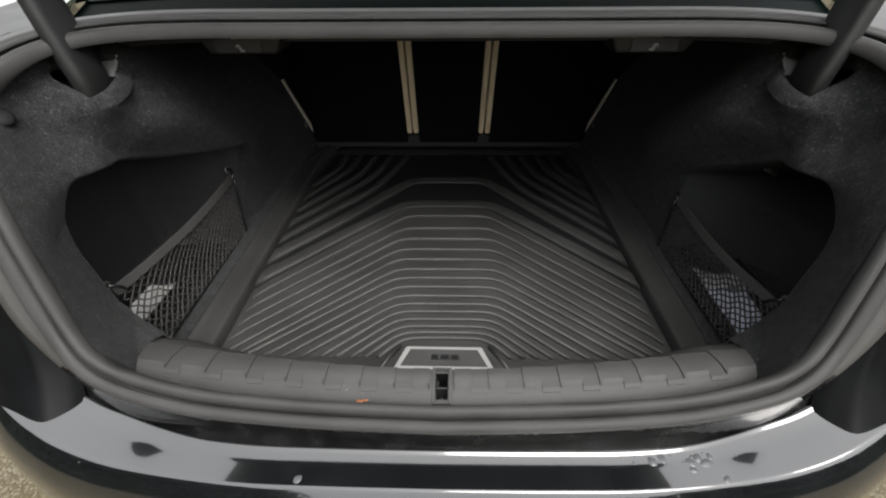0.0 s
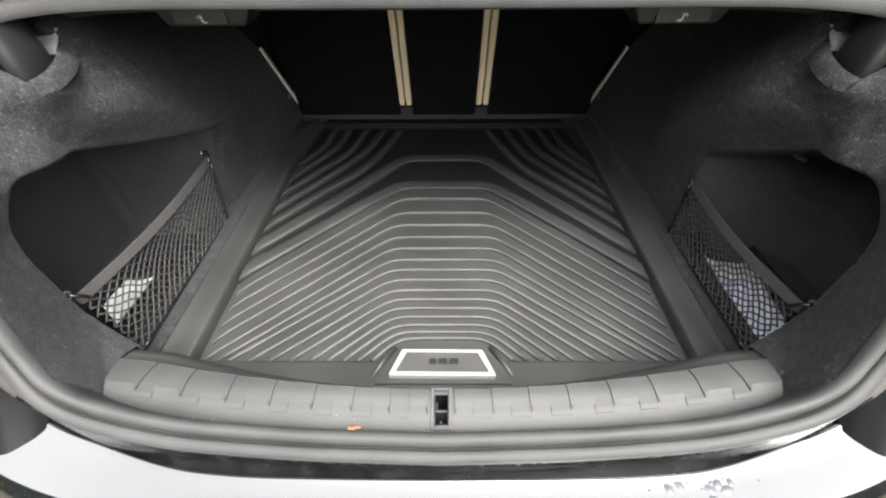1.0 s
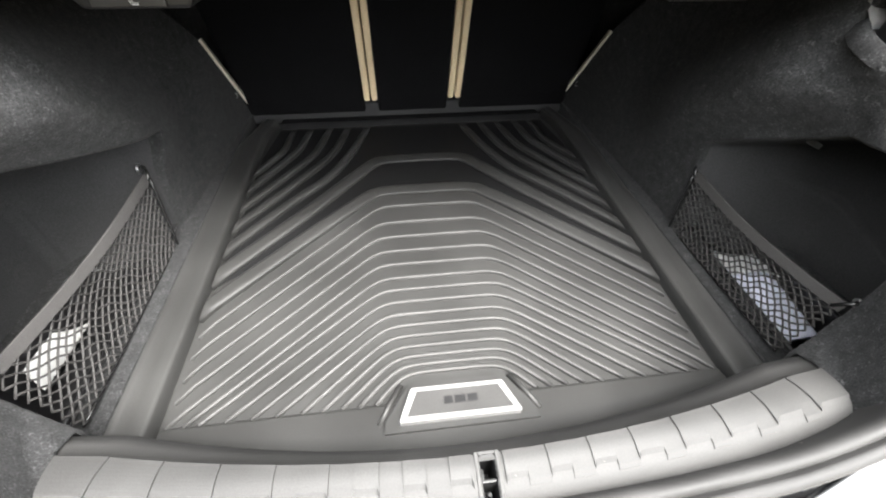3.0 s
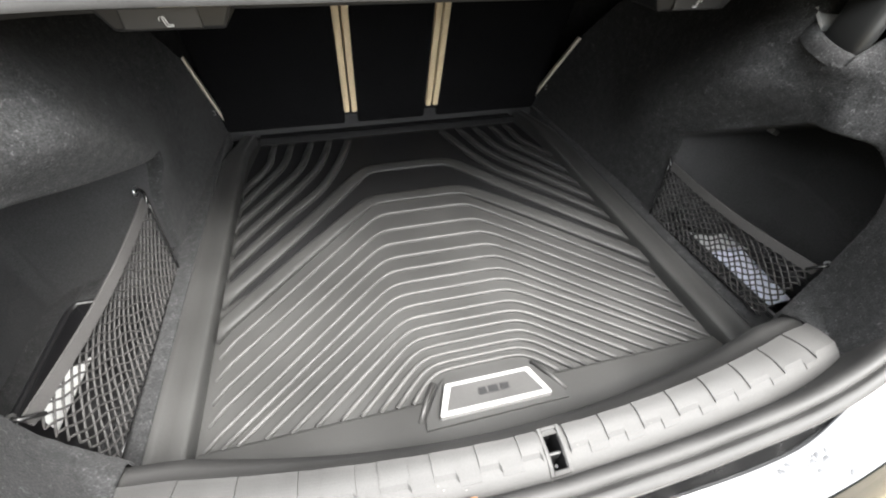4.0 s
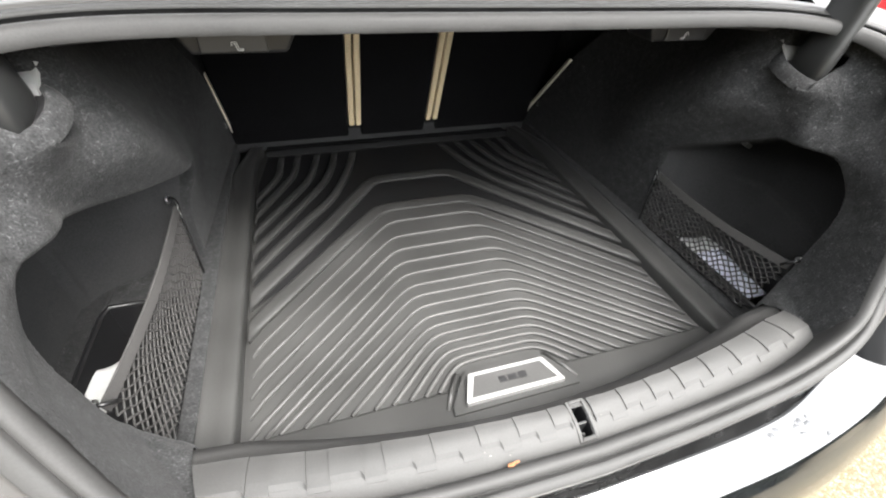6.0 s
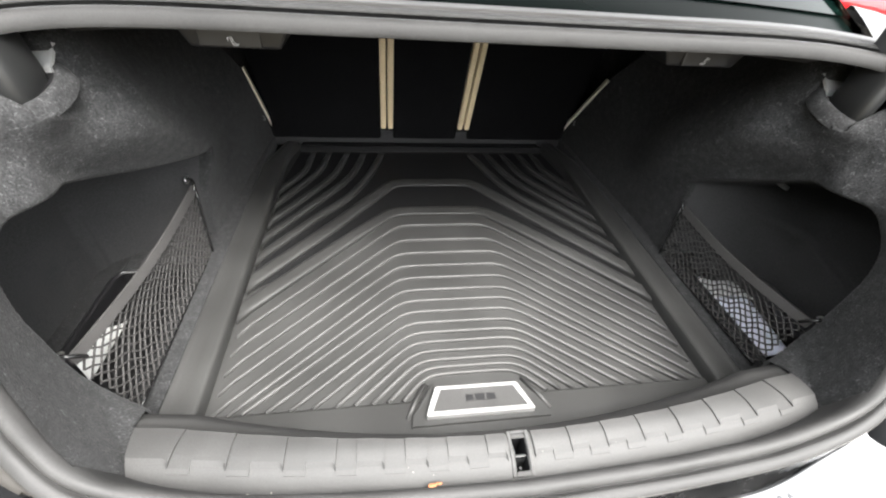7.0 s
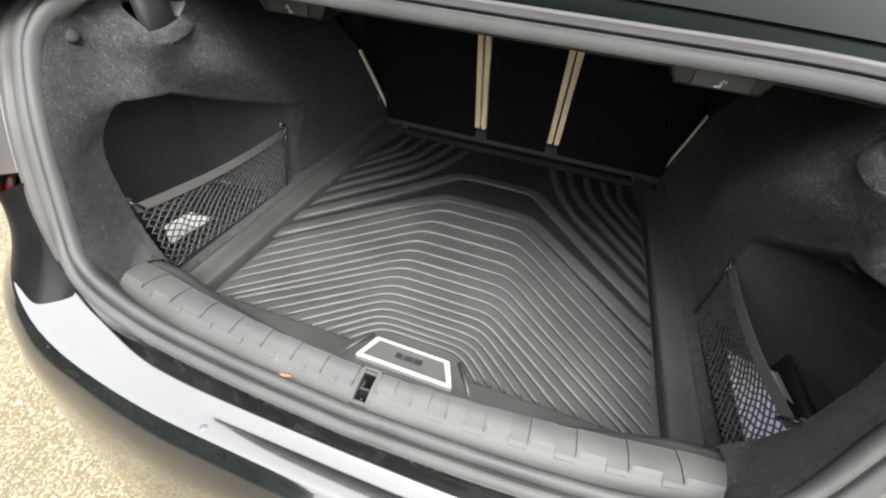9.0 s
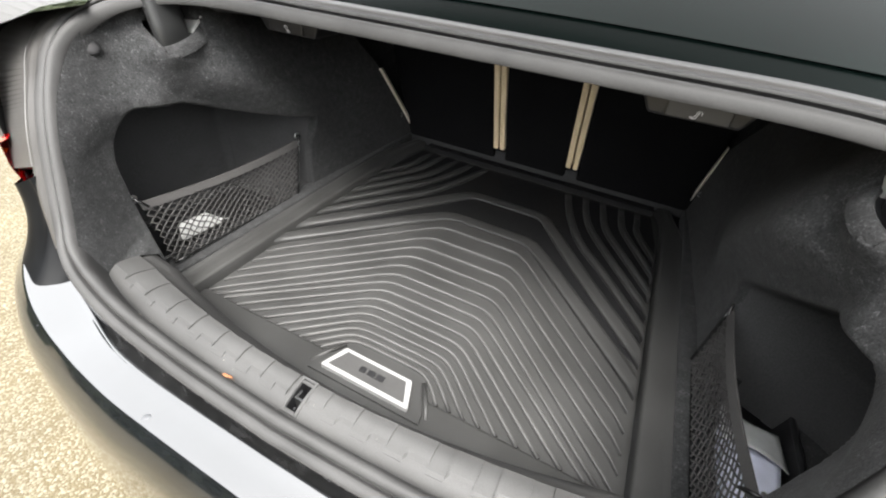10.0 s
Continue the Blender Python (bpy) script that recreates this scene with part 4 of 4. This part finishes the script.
def build_mat():
    mat = thing("cargo_mat", "black ribbed rubber cargo mat lying on the boot floor", "cargo mat")
    def outline(inset):
        h = [(0, -.058), (.20, -.048), (.36, -.020), (.455, .010), (.466, .03), (.466, .40), (.464, .77), (.444, .885), (.425, .905), (.395, .912), (.385, .935), (0, .94)]
        h = [(x - inset if x > .3 else x, y + inset if y < 0 else y - (inset if y > .9 else 0)) for x, y in h]
        return [(-x, y) for x, y in h[:0:-1]] + h[:-1] + [(0.0, h[-1][1])]
    v, f = prism(outline(0), .5305, MAT_Z - .006)
    link_mesh("field", *prism([(-.399, -.03), (.399, -.03), (.399, .72), (.384, .82), (.378, .885), (-.378, .885), (-.384, .82), (-.399, .72)], .5345, MAT_Z), RUBBER_MAT, mat, smooth=False)
    link_mesh("base", v, f, RUBBER_MAT, mat, smooth=False)
    # raised border: two sides and the lip at the back
    for s in (-1, 1):
        line = [(.434, -.02), (.434, .05), (.434, .40), (.433, .70), (.428, .78), (.412, .86), (.400, .90)]
        line = smooth_curve([(a, b, 0) for a, b in line], 6)
        prof = [(-.0275, -.006), (-.0268, .004), (-.0258, .0165), (-.0240, .0198), (-.0200, .0212), (-.004, .0212), (.012, .0205), (.0145, .0218), (.0185, .0238), (.026, .0236), (.030, .019), (.031, -.006)]
        verts = []
        for q in line:
            k = 1 - .45 * float(sstep(.72, .86, q[1]))
            for a, h in prof:
                verts.append((s * (q[0] + a * k), q[1], MAT_Z + h))
        link_mesh("border", verts, grid_faces(len(line), len(prof)), RUBBER_MAT, mat)
    xs = np.linspace(-.378, .378, 40)
    prof = [(.876, .000), (.882, .006), (.887, .011), (.890, .0125), (.896, .0125), (.900, .009), (.918, .006), (.932, .006), (.938, .004), (.939, -.008)]
    verts = []
    for x in xs:
        for k, (y, h) in enumerate(prof):
            verts.append((x, y + .0015 * math.sin(x * 120) * (2 <= k <= 4), MAT_Z + h))
    # darker than the rest of the mat, for the shade at its back
    link_mesh("back_lip", verts, grid_faces(len(xs), len(prof)), RUBBER_DARK, mat)
    # front border
    prof = [(.034, 0), (.031, .0035), (.027, .0045), (-.01, .0048), (-.03, .0060), (-.043, .0085), (-.050, .0125), (-.055, .0120), (-.058, -.006)]
    verts = []
    xs = np.linspace(-.40, .40, 41)
    for x in xs:
        b = .058 * (abs(x) / .42) ** 2
        for y, h in prof:
            verts.append((x, y + (b * sstep(.03, -.04, y)), MAT_Z + h))
    link_mesh("front_border", verts, grid_faces(len(xs), len(prof)), RUBBER_MAT, mat)

    def strip(name, line, prof, reach=.3985, sink=0.0):
        """A ridge with the profile (across, height) along a line of (x, y), sunk by a share in the middle of the mat."""
        verts = []
        n = len(line)
        for i, p in enumerate(line):
            t = np.array(line[min(i + 1, n - 1)]) - np.array(line[max(i - 1, 0)])
            t = t / np.linalg.norm(t)
            side = np.array((-t[1], t[0]))
            for a, h in prof:
                q = np.array(p) + side * a
                verts.append((min(max(q[0], -reach), reach), q[1], MAT_Z + h * (1 - .75 * float(sstep(.80, .866, q[1]))) * (1 - sink * float(sstep(.20, .09, abs(q[0]))))))
        c = len(prof)
        # thin ridges take the paler rubber that stands for their highlights
        return link_mesh(name, verts, grid_faces(n, c) + [tuple(range(c)), tuple(range((n - 1) * c, n * c))[::-1]], RUBBER_LIT if name == "ridge" else RUBBER_MAT, mat)

    thin = [(-.0020, -.0005), (-.0020, .0014), (-.0030, .0026), (-.0028, .0048), (-.0017, .0060), (0, .0063), (.0017, .0060), (.0028, .0048), (.0030, .0026), (.0020, .0014), (.0020, -.0005)]
    rows = [.488, .431, .385, .343, .306, .271, .242, .214, .187, .164, .143, .123, .105, .090, .077]
    for y0 in rows:
        c = float(np.interp(y0, [.076, .105, .143, .187, .242, .306, .385, .49], [.078, .088, .096, .102, .108, .112, .112, .106]))
        k = float(np.interp(y0, [.077, .09, .105, .123, .143, .164, .187, .242, .271, .306, .343, .385, .431, .488], [1.18, 1.03, .97, .93, .915, .865, .852, .86, .915, .96, .96, .99, 1.01, 1.06]))
        w = .010
        line = []
        xs = list(np.linspace(0, c - .04, 4)) + list(np.linspace(c - .03, c + .04, 12)) + list(np.linspace(c + .06, .400, 10))
        for x in xs:
            y = y0 - k * w * math.log1p(math.exp((x - c) / w))
            if y < .032:
                px, py = line[-1]
                g = (py - .032) / (py - y)
                line.append((px + (x - px) * g, .032))
                break
            line.append((x, y))
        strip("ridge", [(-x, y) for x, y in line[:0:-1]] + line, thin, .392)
    def wide(w, h):
        return [(-w * .86, -.0005), (-w * .90, h * .30), (-w, h * .55), (-w * .90, h * .82), (-w * .66, h * .97), (-w * .3, h), (w * .3, h), (w * .66, h * .97), (w * .90, h * .82), (w, h * .55), (w * .90, h * .30), (w * .86, -.0005)]
    for s in (-1, 1):
        for pts, w in (([(.415, 0.615), (.352, .738), (.342, .81), (.339, .866)], .013), ([(.415, 0.550), (.335, .695), (.307, .76), (.293, .866)], .014),
                       ([(.415, 0.484), (.325, .625), (.272, .715), (.250, .80), (.240, .866)], .014), ([(.415, 0.421), (.300, .590), (.232, .70), (.203, .79), (.190, .866)], .015),
                       ([(.415, 0.356), (.30, .515), (.225, .61), (.178, .71), (.150, .80), (.137, .860)], .017)):
            line = smooth_curve([(s * a, b, 0) for a, b in pts], 6)
            strip("broad_ridge", [(q[0], q[1]) for q in line], wide(w * .60, .0115))
    for pts, w in (([(.415, 0.288), (.25, .49), (.150, .625), (.118, .668), (.085, .684), (0, .686)], .021), ([(.415, 0.217), (.25, .398), (.135, .522), (.112, .540), (.085, .548), (0, .549)], .021)):
        half = [(q[0], q[1]) for q in smooth_curve([(a, b, 0) for a, b in pts], 7)]
        strip("broad_ridge", half + [(-x, y) for x, y in half[-2::-1]], wide(w * .80, .0125), sink=.5)
    # dark sheet over the field: the shade of the grooves put into its colour
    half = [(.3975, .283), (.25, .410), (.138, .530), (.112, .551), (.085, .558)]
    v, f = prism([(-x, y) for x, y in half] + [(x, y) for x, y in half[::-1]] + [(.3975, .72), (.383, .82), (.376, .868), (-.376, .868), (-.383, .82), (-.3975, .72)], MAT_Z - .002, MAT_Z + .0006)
    link_mesh("recess", v, f, RUBBER_DARK, mat, "dark sheet between the broad ridges, groove shade put into its colour", smooth=False)
    # badge plate on its raised pad
    pad = [(-.105, -.012), (.107, -.012), (.104, .004), (.075, .050), (.064, .057), (-.062, .057), (-.073, .050), (-.103, .004)]
    v, f = prism(pad, MAT_Z, MAT_Z + .010)
    link_mesh("pad", v, f, RUBBER_MAT, mat, smooth=False)
    outer = [(-.0825, -.003), (.0815, -.004), (.0825, -.001), (.0655, .041), (.063, .0435), (-.0645, .0445), (-.067, .042), (-.0835, .000)]
    v, f = prism(outer, MAT_Z + .008, MAT_Z + .0185)
    plate = link_mesh("badge_frame", v, f, ALU, mat, "bright brushed aluminium badge frame", smooth=False)
    inner = [(-.0735, .0040), (.0725, .0030), (.0570, .0375), (-.0585, .0385)]
    v, f = prism(inner, MAT_Z + .0180, MAT_Z + .0192)
    link_mesh("badge_face", v, f, PLASTIC_GREY, plate, "matt grey badge face", smooth=False)
    for k, (a, b) in enumerate(((-.022, -.010), (-.007, .008), (.011, .025))):
        v, f = prism([(a, .016), (b, .016), (b, .027), (a, .027)], MAT_Z + .0190, MAT_Z + .0197)
        link_mesh("emblem_bar", v, f, NEAR_BLACK, plate, smooth=False)
    for s in (-1, 1):
        v, f = tube([(s * (.112), .002, MAT_Z + .003), (s * .098, .030, MAT_Z + .0045), (s * .080, .058, MAT_Z + .003)], .004, 8)
        link_mesh("ridge", v, f, RUBBER_MAT, mat)


build_mat()


# ---- nets, trays and loose things ----
def build_net(s):
    net = thing("cargo_net", "grey knotted cord net hooked across the side pocket", "cargo net", "nets of the side pockets")
    if s < 0:
        f_top, b_top, f_bot, b_bot = (-.494, .022, .706), (-.490, .412, .694), (-.474, .030, .578), (-.482, .375, .566)
    else:
        f_top, b_top, f_bot, b_bot = (.491, .020, .690), (.490, .342, .682), (.474, .030, .578), (.479, .325, .566)
    f_top, b_top, f_bot, b_bot = map(np.array, (f_top, b_top, f_bot, b_bot))

    def spot(u, v):
        a = f_top + (b_top - f_top) * u - np.array((0, 0, .007)) * math.sin(math.pi * u) + np.array((-s * .006, 0, 0)) * math.sin(math.pi * u)
        b = f_bot + (b_bot - f_bot) * u
        q = a + (b - a) * v
        return q + np.array((s * .010 * math.sin(math.pi * v) * math.sin(math.pi * u), 0, 0))
    pieces = []
    nu, nv = 19, 8
    for k in range(-nv, nu):
        for d in (1, -1):
            pts = []
            for j in range(nv * 2 + 1):
                v = j / (nv * 2)
                u = (k + (v * nv if d > 0 else (nv - v * nv))) / nu
                if -.001 <= u <= 1.001:
                    w = .0022 * math.sin(k * 2.1 + j * 1.3)
                    p = spot(u, .04 + .96 * v)
                    pts.append((p[0], p[1] + w, p[2] + .5 * w))
            if len(pts) > 2:
                pieces.append(tube(pts, .0014, 5))
    v, f = join(*pieces)
    link_mesh("netting", v, f, NET, net)
    verts = []
    for k in range(25):
        u = k / 24
        q = spot(u, 0)
        tw = .006
        for a, b in ((-.0012, .0070), (.0012, .0070), (.0014, -.0070), (-.0014, -.0070)):
            verts.append((q[0] + a + s * tw * (b / .01) * .4, q[1], q[2] + b))
    link_mesh("top_band", verts, grid_faces(25, 4, wrap_c=True), BAND, net, "woven grey elastic top band", smooth=False)
    cord = [tuple(spot(1, a)) for a in np.linspace(0, 1, 7)]
    v, f = join(tube([(x + s * -.002, y + .004, z) for x, y, z in cord], .0022, 6), tube([tuple(spot(a, 1)) for a in np.linspace(0, 1, 12)], .0018, 6))
    link_mesh("edge_cord", v, f, CHROME_DARK, net, "black elastic edge cord")
    for q, dy in ((f_top, -.010), (b_top, .012)):
        x, y, z = q
        if dy < 0:
            x, y, z = x - s * .013, y + .002, z + .006
        loop = [(x - s * .001, y - dy * .3, z - .004), (x - s * .002, y + dy * .4, z + .006), (x + s * .003, y + dy, z + .013), (x + s * .010, y + dy * 1.1, z + .014), (x + s * .014, y + dy * .8, z + .008)]
        v, f = tube(smooth_curve(loop, 4), .0026, 7)
        link_mesh("hook", v, f, CHROME_DARK, net, "small black wire hook")
        ring = [(x + s * .012, y + dy + .006 * math.cos(g), z + .012 + .006 * math.sin(g)) for g in np.linspace(0, 2 * math.pi, 13)[:-1]]
        v, f = tube(ring, .0017, 6, closed=True)
        link_mesh("grommet", v, f, STEEL, net)
    return net


build_net(-1)
build_net(1)


def build_tray(s):
    tray = thing("storage_tray", "black plastic tray sunk into the side pocket floor", "tray", "trays of the side pockets")
    x0, x1, y0, y1 = .502, .622, -.028, .316
    verts = []
    for inset, z in ((.006, .496), (0, .575), (.004, .575), (.010, .501)):
        verts += [(s * x, y, z) for x, y in ((x0 + inset, y0 + inset), (x1 - inset, y0 + inset), (x1 - inset, y1 - inset), (x0 + inset, y1 - inset))]
    link_mesh("body", verts, grid_faces(4, 4, wrap_c=True) + [(0, 1, 2, 3), (12, 13, 14, 15)], PLASTIC_BLACK, tray, smooth=False)
    ring = [(s * x0, y0), (s * x1, y0), (s * x1, y1), (s * x0, y1)]
    pts = []
    for (ax, ay), (bx, by) in zip(ring, ring[1:] + ring[:1]):
        for g in (.06, .5, .94):
            pts.append((ax + (bx - ax) * g, ay + (by - ay) * g, .576))
    v, f = tube(pts, .0048, 8, closed=True)
    link_mesh("rim", v, f, PLASTIC_BLACK, tray)
    bm = bmesh.new()
    bmesh.ops.create_cone(bm, segments=14, radius1=.011, radius2=.008, depth=.035, cap_ends=True, matrix=Matrix.Translation((s * .575, .22, .518)))
    part("stud", bm, PLASTIC_BLACK, tray)


build_tray(-1)
build_tray(1)


def sheet(name, corners, mat, label, category, bend=.006, thick=.0012, n=8):
    """A bent sheet or booklet between four corners."""
    c = [np.array(q, float) for q in corners]
    verts = []
    for side in (0, 1):
        for i in range(n + 1):
            for j in range(n + 1):
                a, b = i / n, j / n
                q = (c[0] * (1 - a) + c[1] * a) * (1 - b) + (c[3] * (1 - a) + c[2] * a) * b
                q = q + np.array((0, 0, bend * math.sin(math.pi * a) * math.cos(2.2 * b) + (thick if side else 0)))
                verts.append(q)
    m = (n + 1) ** 2
    f = grid_faces(n + 1, n + 1)
    f = [q[::-1] for q in f] + [tuple(i + m for i in q) for q in f]
    rim = [j for j in range(n + 1)] + [i * (n + 1) + n for i in range(1, n + 1)] + [n * (n + 1) + j for j in range(n - 1, -1, -1)] + [i * (n + 1) for i in range(n - 1, 0, -1)]
    f += [(rim[i], rim[(i + 1) % len(rim)], rim[(i + 1) % len(rim)] + m, rim[i] + m) for i in range(len(rim))]
    return tagged(link_mesh(name, verts, f, mat), label, category)


sheet("paper_sheet", [(-.600, .122, .522), (-.616, .136, .556), (-.6165, .205, .552), (-.606, .258, .510)], PAPER, "curled white paper sheet lying in the black tray", "paper", bend=.010)
sheet("booklet", [(.508, .055, .545), (.588, .060, .548), (.608, .205, .548), (.520, .215, .556)], BOOKLET, "pale lilac booklet lying in the black tray", "booklet", thick=.008)
sheet("plastic_sleeve", [(.522, .190, .566), (.612, .180, .560), (.612, .250, .552), (.524, .262, .562)], PAPER, "crumpled white plastic sleeve beside the booklet", "sleeve", bend=.012)

# dry leaf flakes on the sill
for x, y, r in ((-.0975, -.1415, .0032), (-.0915, -.1405, .0024)):
    bm = bmesh.new()
    bmesh.ops.create_icosphere(bm, subdivisions=2, radius=r, matrix=Matrix.Translation((x, y, .6850)) @ Matrix.Diagonal((1.5, .7, .28, 1)))
    for v in bm.verts:
        v.co += Vector(noise.noise_vector(v.co * 300)) * .0012
    tagged(part("dry_leaf", bm, LEAF), "small dry orange leaf flake on the sill", "leaf")


# water drops, a scratch and fine dirt on the car
def build_dirt():
    rng = random.Random(7)
    pieces = []
    def blob(x, y, z, r, flat=.3, n=9):
        turn, long = rng.uniform(0, 6.3), rng.uniform(1.0, 1.9)
        verts = [(x, y, z + r * flat)]
        for q, h in ((.6, .75), (1.0, 0.0)):
            for k in range(n):
                g = 2 * math.pi * k / n
                a, b = r * q * long * math.cos(g) * rng.uniform(.8, 1.2), r * q * math.sin(g) * rng.uniform(.8, 1.2)
                verts.append((x + a * math.cos(turn) - b * math.sin(turn), y + a * math.sin(turn) + b * math.cos(turn), z + r * flat * h))
        faces = [(0, 1 + k, 1 + (k + 1) % n) for k in range(n)] + [(1 + k, 1 + n + k, 1 + n + (k + 1) % n, 1 + (k + 1) % n) for k in range(n)]
        return verts, faces
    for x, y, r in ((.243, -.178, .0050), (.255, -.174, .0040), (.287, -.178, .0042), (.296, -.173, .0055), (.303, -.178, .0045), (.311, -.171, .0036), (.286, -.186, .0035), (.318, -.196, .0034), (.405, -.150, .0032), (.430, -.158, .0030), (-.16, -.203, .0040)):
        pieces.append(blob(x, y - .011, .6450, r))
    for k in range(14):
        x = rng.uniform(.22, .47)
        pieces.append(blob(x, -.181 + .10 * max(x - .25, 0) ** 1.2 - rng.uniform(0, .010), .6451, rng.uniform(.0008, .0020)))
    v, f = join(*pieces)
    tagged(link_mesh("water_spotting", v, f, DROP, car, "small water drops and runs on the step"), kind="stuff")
    pieces = []
    for k in range(9):
        a = k / 8
        x, y = -.429 + .011 * a, -.168 - .032 * a
        pieces.append(blob(x, y, .6462, .0013 * rng.uniform(.7, 1.3), .1, 7))
    v, f = join(*pieces)
    tagged(link_mesh("scratch", v, f, GRIME, car, "dashed dark scratch on the step"), kind="stuff")
    pieces = []
    for k in range(70):
        x = rng.uniform(-.40, .40)
        y = rng.choice((rng.uniform(-.150, -.10), rng.uniform(-.160, -.150)))
        z = float(np.interp(y, [-.160, -.151, -.147, -.138, -.126, -.113, -.104], [.693, .688, .6822, .6857, .6892, .6912, .6922])) - .012 * (abs(x) / .40) ** 3
        pieces.append(blob(x, y + sill_bow(x), z, rng.uniform(.0003, .0008), .25, 5))
    v, f = join(*pieces)
    tagged(link_mesh("dust", v, f, DUST, car, "pale dust specks on the sill"), kind="stuff")


build_dirt()
